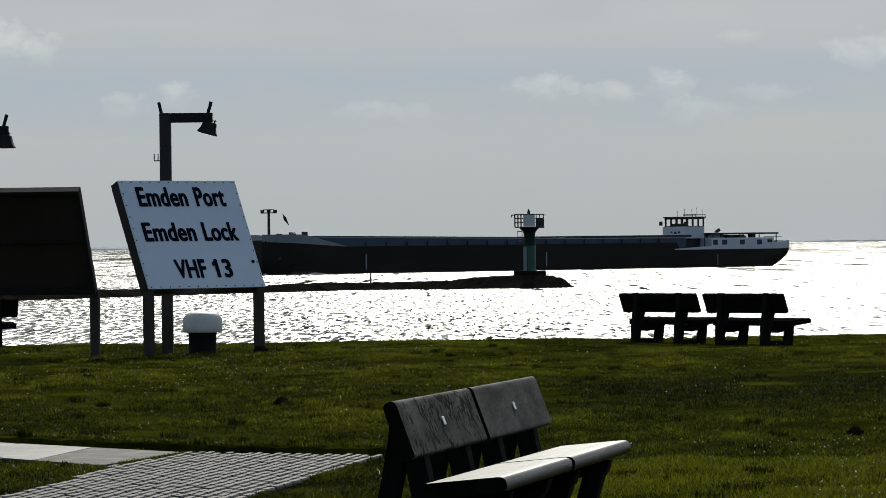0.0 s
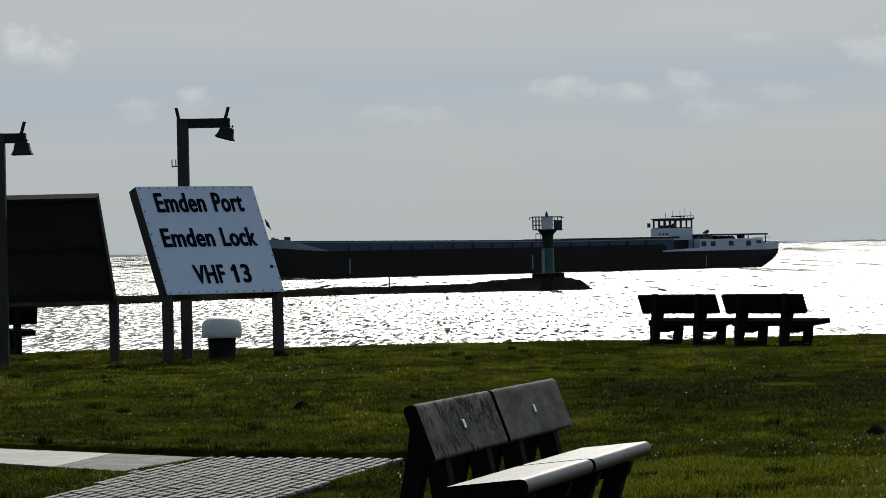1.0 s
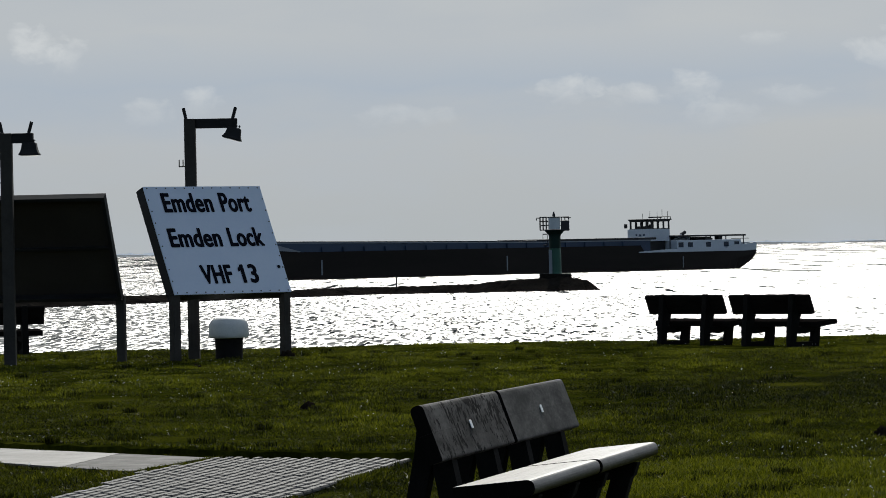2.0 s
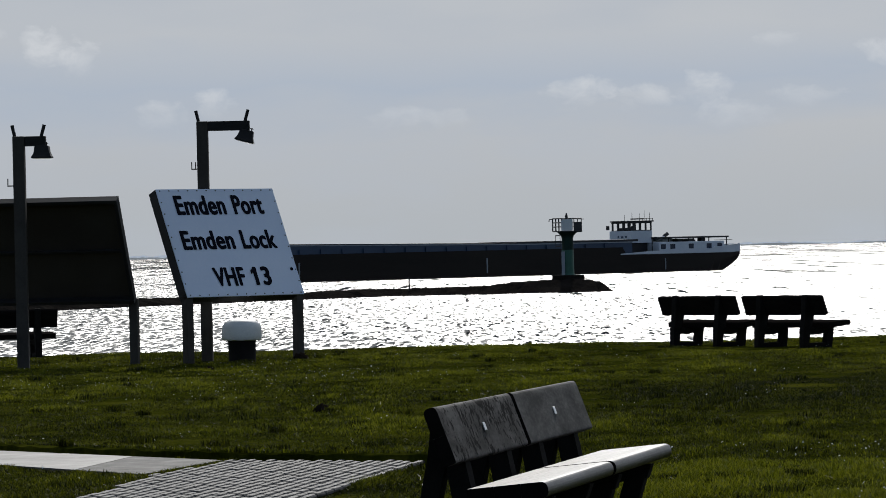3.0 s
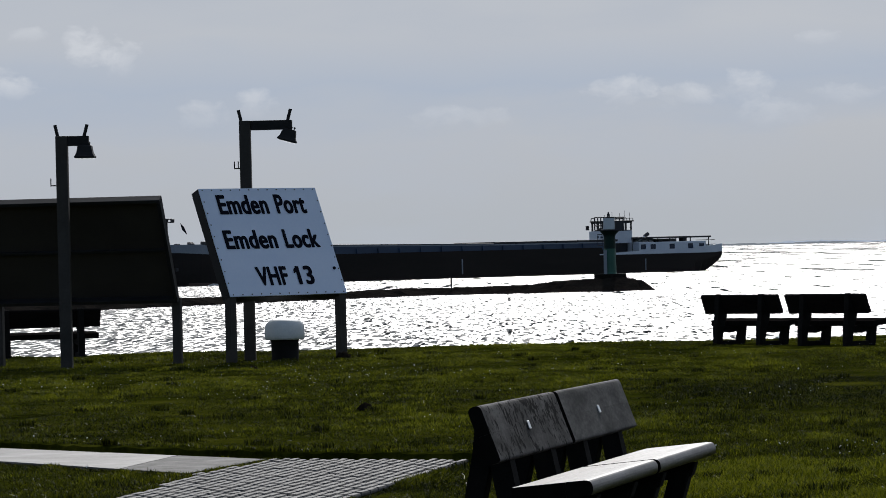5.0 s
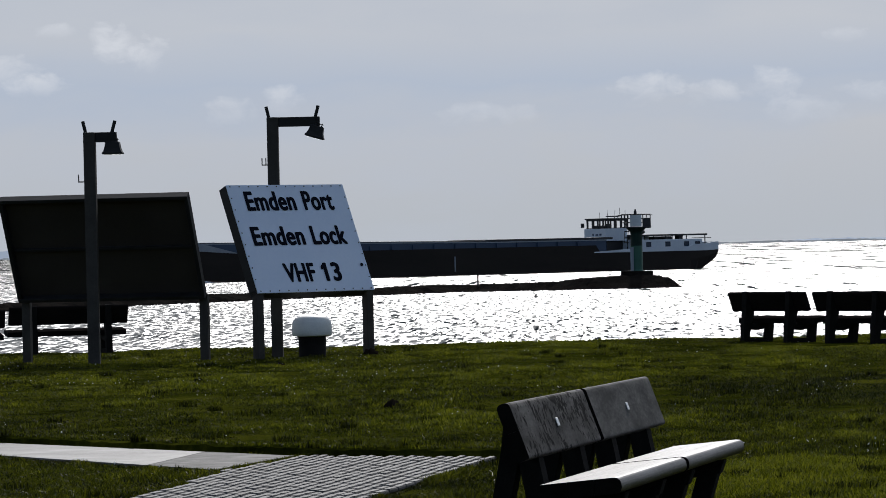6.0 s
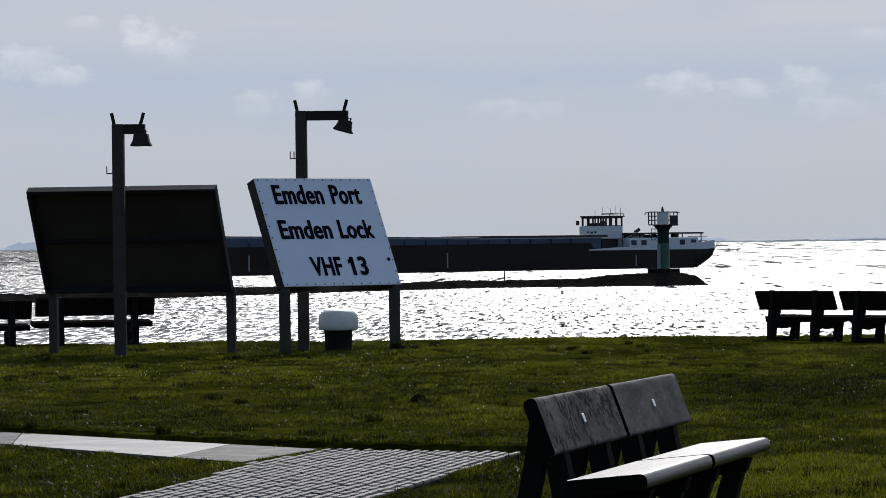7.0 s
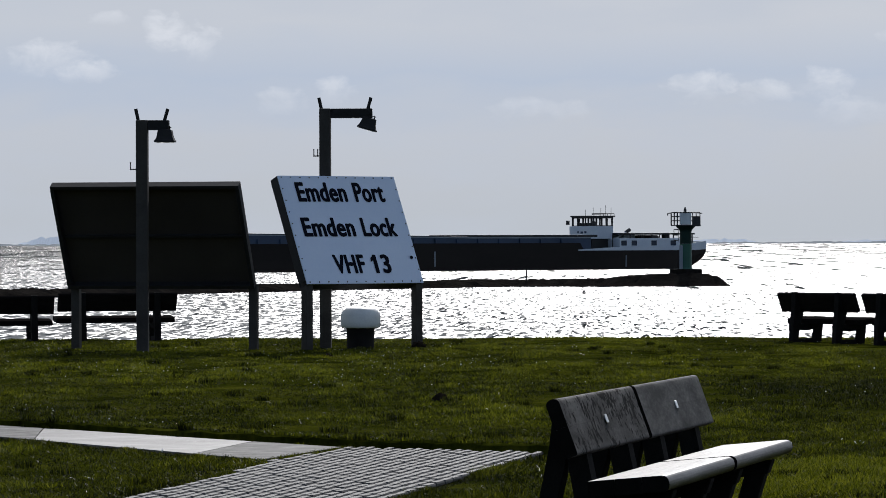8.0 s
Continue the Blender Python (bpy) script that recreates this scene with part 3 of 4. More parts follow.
# ---------------------------------------------------------------- mole and beacon
def build_mole():
    """A low rubble mole: centre line (x, y), crest height above the water, half width."""
    line = [(-75, 268, 0.55, 4.5), (-37, 340, 0.55, 4.5), (-24, 366, 0.55, 4.5), (-11, 386, 0.62, 4.8), (0, 386, 0.74, 5.0), (6, 385, 1.2, 5.0), (9.4, 385, 1.35, 5.0), (10.9, 385.5, 1.0, 4.2), (12.0, 386, 0.3, 2.4), (12.6, 386, -0.5, 1.2)]
    pts = []
    for (x0, y0, h0, w0), (x1, y1, h1, w1) in zip(line, line[1:]):
        n = max(2, int(math.hypot(x1 - x0, y1 - y0) / 0.5))
        pts += [(x0 + (x1 - x0) * i / n, y0 + (y1 - y0) * i / n, h0 + (h1 - h0) * i / n, w0 + (w1 - w0) * i / n) for i in range(n)]
    pts.append(line[-1])
    bm, rows = B(), []
    prof = [(-1.0, -0.8), (-0.9, 0.0), (-0.62, 0.45), (-0.36, 0.94), (-0.2, 1.0), (0.2, 1.0), (0.4, 0.9), (0.7, 0.4), (0.95, 0.0), (1.0, -0.8)]
    for k, (x, y, h, w) in enumerate(pts):
        q = pts[min(k + 1, len(pts) - 1)]
        o = pts[max(k - 1, 0)]
        d = Vector((q[0] - o[0], q[1] - o[1], 0)).normalized()
        nrm = Vector((-d.y, d.x, 0))
        row = []
        for s, e in prof:
            j = 0.10 * noise.noise((x * 0.9, y * 0.9, s * 4)) + 0.32 * noise.noise((x * 2.7, y * 2.7, s * 9))
            z = WATER + (h * e if e > 0 else e) + (j * (0.7 if e > 0.9 else 1.0))
            row.append(bm.verts.new((x + nrm.x * s * w, y + nrm.y * s * w, z)))
        rows.append(row)
    for a, b in zip(rows, rows[1:]):
        for i in range(len(prof) - 1):
            bm.faces.new((a[i], a[i + 1], b[i + 1], b[i]))
    return tagged(part("mole", bm, M_MUD), "low dark rubble mole running out into the water", "mole", kind="structure")


def beacon(x, y):
    """A squat tower on a plinth, with a railed platform, cabinets and a lantern."""
    z0 = WATER + 1.35
    b = thing("harbour_beacon", pose(x, y, z0), "green and white beacon tower at the end of the mole", "beacon")
    part("plinth", box(B(), (-1.55, -1.1, -0.7), (1.55, 1.4, 0.3), 0.06), M_MUD, b, "dark concrete plinth")
    bm = lathe(B(), [(0.64, 0.3), (0.60, 0.5), (0.58, 2.75)], 24)
    part("tower", bm, M_GREEN, b, "green painted tower", smooth=False)
    part("neck", lathe(B(), [(0.575, 2.752), (0.565, 3.9), (0.62, 4.1), (0.95, 4.45), (0.95, 4.5)], 24), M_GREEN_SHADE, b, "upper tower in green darkened as platform shade")
    # pale upright strip along the tower's lower left
    part("panel", box(B(), (-0.62, -0.62, 0.3), (-0.30, -0.45, 2.6), 0.02), M_SHIP_GREY, b, "pale grey upright strip on the tower")
    part("platform", box(B(), (-1.42, -1.1, 4.5), (1.45, 1.1, 4.6), 0.02), M_SHIP_DARK, b)
    part("cabinet", box(B(), (-0.58, -0.9, 4.62), (0.52, 0.4, 5.75), 0.03), M_BEACON_WHITE, b, "white equipment cabinet")
    part("cabinet", box(B(), (0.62, -1.0, 4.45), (1.42, -0.2, 5.45), 0.03), M_SHIP_DARK, b, "dark equipment box")
    part("cap", box(B(), (-0.66, -0.95, 5.75), (0.6, 0.5, 5.84), 0.02), M_SHIP_DARK, b)
    bm = tube(B(), (-0.05, 0, 5.84), (-0.05, 0, 6.1), 0.14, sides=12)
    tube(bm, (-0.05, 0, 6.1), (-0.05, 0, 6.32), 0.10, 0.06, sides=12)
    part("lantern", bm, M_SHIP_DARK, b)
    for px in (-1.4, -1.1, -0.8):
        for py in (-1.08, 1.08):
            part("railing_post", tube(B(), (px, py, 4.6), (px, py, 5.8), 0.05, sides=6), M_SHIP_DARK, b)
    for px in (0.7, 1.05, 1.42):
        part("railing_post", tube(B(), (px, 1.08, 4.6), (px, 1.08, 5.8), 0.05, sides=6), M_SHIP_DARK, b)
    for pz in (5.0, 5.4, 5.8):
        for py in (-1.08, 1.08):
            part("railing_bar", tube(B(), (-1.42, py, pz), (-0.6 if py < 0 else 1.45, py, pz), 0.045, sides=6), M_SHIP_DARK, b)
    part("railing_bar", tube(B(), (0.5, -1.0, 5.78), (1.6, -1.0, 5.7), 0.04, sides=6), M_SHIP_DARK, b)
    part("davit", tube(tube(B(), (-1.4, 0, 5.75), (-1.72, 0, 5.72), 0.045, sides=6), (-1.72, 0, 5.72), (-1.76, 0, 5.5), 0.045, sides=6), M_SHIP_DARK, b)
    for px in (-1.15, -0.72):
        part("ladder_rail", tube(B(), (px, -0.55, 3.0), (px, -0.55, 4.2), 0.03, sides=6), M_SHIP_DARK, b)
    for pz in (3.1, 3.6, 4.15):
        part("ladder_rung", tube(B(), (-1.15, -0.55, pz), (-0.72, -0.55, pz), 0.045, sides=6), M_SHIP_DARK, b)
    return b


def mole_stake(x, y):
    ob = part("mole_stake", tube(B(), (0, 0, -0.4), (0, 0, 1.75), 0.09, 0.07, sides=8), M_SHIP_DARK)
    ob.matrix_world = pose(x, y, WATER)
    tagged(ob, "thin dark stake standing on the rubble mole", "stake")


build_mole()
mole_stake(-7.05, 384.0)
beacon(8.42, 385.0)


# ---------------------------------------------------------------- barge
SHIP_LENGTH, HALF = 109.3, 5.7


def loft(bm, sections):
    rows = [[bm.verts.new(p) for p in sec] for sec in sections]
    for a, b in zip(rows, rows[1:]):
        for i in range(len(a) - 1):
            bm.faces.new((a[i], a[i + 1], b[i + 1], b[i]))
    bm.faces.new(rows[0])
    bm.faces.new(rows[-1][::-1])
    return bm


def hull_half(s):
    """Half breadth at the deck and at the water, s metres from the stern."""
    if s < 9:
        k = s / 9
        return HALF * (0.88 + 0.12 * math.sin(k * math.pi / 2)), HALF * (0.35 + 0.65 * math.sin(k * math.pi / 2))
    if s > 101:
        k = (s - 101) / 8.3
        return HALF * math.sqrt(max(0.03, 1 - (k * 0.95) ** 2.6)), HALF * math.sqrt(max(0.012, 1 - (min(1, k * 1.04) * 0.99) ** 2.0))
    return HALF, HALF


def deck_z(s):
    if s > 96:
        return 4.15 + 1.0 * ((s - 96) / 13.3) ** 1.2
    if s < 26:
        return 3.15
    return 3.15 + (4.15 - 3.15) * min(1, (s - 26) / 0.6) if s < 26.6 else 4.15


def barge():
    b = thing("cargo_barge", Matrix(), "long dark inland cargo barge with a white wheelhouse aft", "ship")
    ss = [0, 0.4, 1.2, 2.4, 3.6, 4.8, 6.5, 9, 16, 25.9, 26.6, 47, 70, 90, 96, 99, 101, 102.5, 104, 105.5, 106.8, 107.8, 108.5, 109, 109.3]
    secs = []
    for s in ss:
        d, w = hull_half(s)
        top = deck_z(s)
        low = -2.5
        if s < 6.5:
            low = 2.0 - 2.4 * (s / 4.8) ** 0.8 if s < 4.8 else -0.4 - 2.1 * (s - 4.8) / 1.7
        sh = 0.0
        secs.append([(s, d, top), (s, d - 0.02, top * 0.6 + low * 0.4 if s < 6.5 else 1.6), (s - sh, w if s > 6.5 else d * 0.9, low), (s - sh, -(w if s > 6.5 else d * 0.9), low), (s, -(d - 0.02), top * 0.6 + low * 0.4 if s < 6.5 else 1.6), (s, -d, top)])
    part("hull", loft(B(), secs), M_HULL, b, "black painted steel hull")
    # pale bulwarks at stern and bow, as bands on the hull's edge
    def band(name, s0, s1, n, lower, upper, mat, label):
        bm, rows = B(), []
        for i in range(n + 1):
            s = s0 + (s1 - s0) * i / n
            d = hull_half(s)[0] + 0.03
            rows.append([(s, d, lower(s)), (s, d, upper(s)), (s, d - 0.16, upper(s)), (s, d - 0.16, lower(s))])
        loft(bm, rows)
        part(name, bm, mat, b, label)
        bm = B()
        loft(bm, [[(p[0], -p[1], p[2]) for p in r] for r in rows])
        part(name, bm, mat, b, label)
    band("bulwark", 0.0, 27.0, 18, lambda s: 2.95 + 0.15 * max(0, (2 - s) / 2), lambda s: (4.0 if s < 7 else 3.45) + 0.4 * max(0, (4 - s) / 4) - 0.35 * max(0, (s - 20) / 7), M_SHIP_WHITE, "white painted bulwark")
    band("bulwark", 96.0, 109.25, 26, lambda s: 4.15 + 0.95 * ((s - 96) / 15) ** 1.0, lambda s: 4.25 + 1.75 * min(1, (s - 96) / 8) + 0.15 * (s - 96) / 18, M_SHIP_GREY, "pale grey bow bulwark")
    band("boot_top", 98.0, 106.0, 14, lambda s: -0.3, lambda s: 0.42 * min(1.0, (s - 97.5) / 6), M_HULL_RED, "worn brown boot topping")
    part("stern_bulwark", box(B(), (-0.1, -4.95, 3.0), (0.08, 4.95, 4.35), 0.03), M_SHIP_WHITE, b)
    # coaming with a pale rail, and the hatch covers
    def sheer(bm):
        for v in bm.verts:
            v.co.z += 0.012 * max(0.0, v.co.x - 47)
        return bm
    part("coaming", sheer(box(box(B(), (24.0, -5.15, 3.0), (47.0, 5.15, 4.88)), (47.0, -5.15, 3.0), (100.0, 5.15, 4.88))), M_SHIP_BLUE, b, "blue grey hatch coaming")
    part("coaming_rail", sheer(box(box(B(), (24.0, -5.25, 4.88), (47.0, 5.25, 5.06)), (47.0, -5.25, 4.88), (100.0, 5.25, 5.06))), M_SHIP_GREY, b, "pale rail along the coaming")
    n = 18
    for i in range(n):
        s0 = 22.5 + i * 77.0 / n
        z = 5.22 if s0 > 46 else 5.42
        part("hatch_cover", sheer(box(B(), (s0, -5.0, 5.06), (s0 + 77.0 / n - 0.12, 5.0, z), 0.06)), M_SHIP_DARK, b)
    for s in (92.0, 55.1):
        part("hull_mark", box(B(), (s - 0.12, HALF - 0.02, 0.6), (s + 0.12, HALF + 0.05, 2.9), 0.02), M_SHIP_GREY, b, "pale vertical fender strip")
    part("hull_mark", box(B(), (17.2, HALF - 0.02, 0.4), (17.4, HALF + 0.05, 2.2), 0.02), M_SHIP_GREY, b, "pale vertical fender strip")
    for s in [30 + 4.1 * i for i in range(16)]:
        part("coaming_stay", box(B(), (s, 5.15, 3.9), (s + 0.14, 5.42, 4.86), 0.01), M_SHIP_BLUE, b)
    # deckhouse aft
    part("deckhouse", box(B(), (3.4, -4.9, 3.1), (17.9, 4.9, 4.85), 0.08), M_SHIP_WHITE, b, "white deckhouse")
    for s in (17.0, 14.9, 10.8, 6.8, 4.4):
        part("deckhouse_window", box(B(), (s - 0.55, 4.86, 3.7), (s + 0.55, 4.93, 4.5), 0.02), M_WINDOW, b)
    part("awning", box(B(), (1.6, -4.2, 5.42), (17.6, 4.2, 5.70), 0.05), M_SHIP_DARK, b, "dark flat awning over the stern deck")
    for s in (2.0, 6.0, 10.5, 15.0, 18.6):
        for yy in (-4.0, 4.0):
            part("awning_post", tube(B(), (s, yy, 3.2), (s, yy, 5.6), 0.09, sides=8), M_SHIP_DARK, b)
    part("railing_bar", tube(B(), (0.6, 3.9, 5.0), (5, 4.2, 5.0), 0.05, sides=6), M_SHIP_DARK, b)
    for s, yy, w, h in ((3.2, 2.2, 1.2, 1.5), (6.4, 2.6, 0.9, 1.9), (9.0, 3.0, 1.6, 1.0), (11.6, 2.4, 0.7, 1.2)):
        part("deck_locker", box(B(), (s, yy, 3.2 if s < 5 else 4.86), (s + w, yy + 1.0, 3.2 + h if s < 5 else 4.7 + h * 0.45), 0.06), M_SHIP_DARK, b)
    bm = box(B(), (0, -1.0, 0), (4.6, 1.0, 0.55), 0.2)
    boat = part("dinghy", bm, M_SHIP_DARK, b)
    boat.matrix_local = pose(7.5, 1.2, 4.8)
    part("skylight", box(B(), (12.2, -1.5, 4.75), (14.6, 2.0, 5.45), 0.1), M_SHIP_WHITE, b, "white skylight")
    part("crane_boom", tube(B(), (16.8, 2.5, 4.7), (14.4, 2.6, 5.9), 0.16, sides=8), M_SHIP_WHITE, b)
    part("crane_tip", tube(B(), (14.7, 2.6, 5.8), (13.9, 2.6, 6.2), 0.3, sides=8), M_SHIP_DARK, b)
    # wheelhouse
    wh = part("wheelhouse", box(B(), (17.4, -2.7, 5.0), (21.9, 2.7, 7.0), 0.05), M_SHIP_WHITE, b, "white wheelhouse with windows all round")
    part("wheelhouse_trunk", box(B(), (18.0, -2.2, 3.1), (21.4, 2.2, 5.2), 0.05), M_SHIP_DARK, b)
    part("wheelhouse_roof", box(B(), (17.0, -2.8, 8.45), (21.7, 2.8, 8.66), 0.06), M_SHIP_DARK, wh)
    for s, w in ((17.5, 0.13), (18.7, 0.10), (20.0, 0.10), (21.3, 0.15)):
        for yy in (-2.55, 2.55):
            part("window_post", box(B(), (s - w, yy - 0.08, 7.0), (s + w, yy + 0.08, 8.45), 0.01), M_SHIP_DARK, wh)
    for yy in (-1.3, 0.0, 1.3):
        for s in (17.5, 21.3):
            part("window_post", box(B(), (s - 0.08, yy - 0.14, 7.0), (s + 0.08, yy + 0.14, 8.45), 0.01), M_SHIP_DARK, wh)
    for yy in (-2.56, 2.56):
        part("window_sill", box(B(), (17.4, yy - 0.1, 7.0), (21.5, yy + 0.1, 7.12), 0.02), M_SHIP_DARK, wh)
        part("window_head", box(B(), (17.3, yy - 0.1, 8.22), (21.5, yy + 0.1, 8.45), 0.02), M_SHIP_DARK, wh)
    for s in (17.45, 21.38):
        part("window_head", box(B(), (s - 0.08, -2.46, 8.22), (s + 0.08, 2.46, 8.45), 0.02), M_SHIP_DARK, wh)
    part("roof_rail", tube(B(), (17.1, 2.6, 9.0), (20.0, 2.6, 9.0), 0.05, sides=6), M_SHIP_DARK, wh)
    for s in (17.1, 17.8, 18.5, 19.3, 20.0):
        part("roof_rail_post", tube(B(), (s, 2.6, 8.6), (s, 2.6, 9.02), 0.05, sides=6), M_SHIP_DARK, wh)
    part("console", box(B(), (20.2, -1.6, 7.0), (20.9, 1.6, 7.5), 0.08), M_SHIP_DARK, wh)
    part("helm_chair", box(B(), (18.9, -0.3, 7.0), (19.4, 0.3, 7.8), 0.15), M_SHIP_DARK, wh)
    part("radar_bar", box(B(), (18.0, -1.5, 8.85), (18.3, 1.5, 9.05), 0.02), M_SHIP_DARK, wh)
    for s, yy, h in ((17.5, 1.0, 10.3), (17.5, -0.2, 9.9), (18.4, -1.0, 10.0), (17.4, 2.2, 9.9), (19.5, -1.6, 9.6)):
        part("aerial", tube(B(), (s, yy, 8.6), (s, yy, h), 0.035, sides=5), M_SHIP_DARK, wh)
    part("side_lamp_board", box(B(), (21.6, -3.3, 7.2), (22.1, -3.0, 7.9), 0.02), M_SHIP_DARK, wh)
    for yy, zz, ww in ((1.3, 6.05, 0.5), (0.4, 6.0, 0.6), (-0.5, 6.05, 0.4)):
        part("marking", box(B(), (21.86, yy - ww / 2, zz - 0.16), (21.93, yy + ww / 2, zz + 0.16)), M_SHIP_BLUE, wh, "small blue marking")
    wh.location.z = -0.22
    # foredeck gear and mast
    bm = tube(B(), (106.4, 0, 5.0), (106.4, 0, 9.9), 0.24, 0.2, sides=10)
    mast = part("mast", bm, M_SHIP_DARK, b, "dark foremast")
    part("yard", box(B(), (106.1, -1.7, 9.35), (106.7, 1.7, 9.5), 0.03), M_SHIP_DARK, mast)
    part("yard", box(B(), (106.1, -1.1, 9.85), (106.7, 1.1, 9.98), 0.03), M_SHIP_DARK, mast)
    for yy in (-1.6, 1.6, 0):
        part("masthead_lamp", box(B(), (106.15, yy - 0.2, 9.5), (106.65, yy + 0.2, 9.9), 0.05), M_SHIP_DARK, mast)
    bm = B()
    vs = [bm.verts.new(p) for p in ((105.0, 1.6, 9.3), (104.8, 1.7, 8.3), (104.0, 1.9, 7.5), (104.4, 1.7, 8.7), (105.0, 1.64, 9.3), (104.8, 1.74, 8.3), (104.0, 1.94, 7.5), (104.4, 1.74, 8.7))]
    bm.faces.new(vs[:4]), bm.faces.new(vs[4:][::-1])
    for i in range(4):
        bm.faces.new((vs[i], vs[(i + 1) % 4], vs[4 + (i + 1) % 4], vs[4 + i]))
    part("flag", bm, M_FLAG, mast, "small dark flag")
    for s, yy, h in ((103.5, 2, 0.9), (102.6, 1.0, 0.6), (101.8, 3.0, 1.0), (101.0, 2.0, 0.5), (105.2, 1, 0.5), (104.2, 3.2, 0.6)):
        part("winch", box(B(), (s, yy, 5.2), (s + 0.7, yy + 0.8, 6.0 + h * 0.5), 0.12), M_SHIP_DARK, b)
    for side in (-1, 1):
        part("anchor", box(box(B(), (106.6, side * 3.9 - 0.25, 2.4), (107.2, side * 3.9 + 0.25, 3.9), 0.08), (106.2, side * 3.95 - 0.3, 2.2), (107.7, side * 3.95 + 0.3, 2.7), 0.08), M_SHIP_DARK, b, "dark stowed anchor")
        bm = B()
        rows = []
        for i in range(13):
            k = i / 12
            x, y, h = 109.6 - 9.0 * k, side * (0.6 + 5.6 * k ** 0.6), 0.5 * math.sin(math.pi * (0.15 + 0.85 * k)) + 0.05
            j = 0.12 * noise.noise((k * 9, side, 0))
            rows.append([bm.verts.new(q) for q in ((x, y + side * 0.5, -0.05), (x, y + side * 0.15, h + j), (x, y - side * 0.3, -0.05))])
        for r0, r1 in zip(rows, rows[1:]):
            for i in range(2):
                bm.faces.new((r0[i], r0[i + 1], r1[i + 1], r1[i]))
        part("bow_wave", bm, M_FOAM, b, "low white bow wave")
    part("foredeck", box(B(), (99.5, -3.4, 4.1), (106.6, 3.4, 5.35), 0.05), M_SHIP_GREY, b)
    return b


ship = barge()


# ---------------------------------------------------------------- far shore
def far_shore(name, x0, x1, y, seed, top, label, material=None):
    bm = B()
    n = int((x1 - x0) / 2.5)
    front, back = [], []
    for i in range(n + 1):
        x = x0 + (x1 - x0) * i / n
        k = math.sin(math.pi * i / n) ** 0.35
        h = top * k * (0.75 + 0.5 * noise.noise((x * 0.013, seed, 0)) + 0.2 * noise.noise((x * 0.065, seed, 3)) + 0.2 * noise.noise((x * 0.17, seed, 5)))
        front.append((bm.verts.new((x, y, WATER - 1)), bm.verts.new((x, y + 15, WATER + max(0.5, h)))))
        back.append(bm.verts.new((x, y + 60, WATER - 1)))
    for i in range(n):
        bm.faces.new((front[i][0], front[i + 1][0], front[i + 1][1], front[i][1]))
        bm.faces.new((front[i][1], front[i + 1][1], back[i + 1], back[i]))
    return tagged(part(name, bm, material or M_FAR_GLOW), label, "shore", kind="structure")


far_shore("backdrop_dyke", -2000, 2000, 4690, 3.0, 4.2, "low dark dyke line along the far shore", M_FAR_DYKE_GLOW)
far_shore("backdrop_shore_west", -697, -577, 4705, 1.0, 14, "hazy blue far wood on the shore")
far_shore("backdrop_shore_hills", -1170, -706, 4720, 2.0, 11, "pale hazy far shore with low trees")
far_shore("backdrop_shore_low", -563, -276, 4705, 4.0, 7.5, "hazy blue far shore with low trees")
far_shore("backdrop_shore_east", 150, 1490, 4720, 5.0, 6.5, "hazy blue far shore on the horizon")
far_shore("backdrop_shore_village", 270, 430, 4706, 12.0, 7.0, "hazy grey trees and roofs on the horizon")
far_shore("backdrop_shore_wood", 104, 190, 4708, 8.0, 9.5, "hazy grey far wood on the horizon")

# ---------------------------------------------------------------- paths
PAVED = [(-3.52, 13.7), (-3.09, 24.97), (-2.66, 27.65), (-2.47, 29.52), (-1.98, 31.31), (-0.47, 30.51), (-1.41, 25.06), (-3.33, 13.7)]
SLAB = [(-2.08, 31.28), (-2.56, 29.5), (-5.07, 33.03), (-13.7, 44.53), (-14.29, 45.51), (-5.38, 35.1)]


def inside(x, y, poly):
    c = False
    for (x0, y0), (x1, y1) in zip(poly, poly[1:] + poly[:1]):
        if (y0 > y) != (y1 > y) and x < (x1 - x0) * (y - y0) / (y1 - y0) + x0:
            c = not c
    return c


def slab(name, poly, z0, z1, material, label, category):
    bm = B()
    a = [bm.verts.new((x, y, z0)) for x, y in poly]
    b = [bm.verts.new((x, y, z1)) for x, y in poly]
    bm.faces.new(a[::-1]), bm.faces.new(b)
    for i in range(len(poly)):
        j = (i + 1) % len(poly)
        bm.faces.new((a[i], a[j], b[j], b[i]))
    return tagged(part(name, bm, material), label, category, kind="structure")


tagged(slab("path_bed", PAVED, -0.05, 0.012, M_JOINT, "dark sanded bed of the paved path", "path"), kind="structure")
slab("concrete_bed", SLAB, -0.05, 0.016, M_JOINT, "dark joint bed of the concrete path", "path")


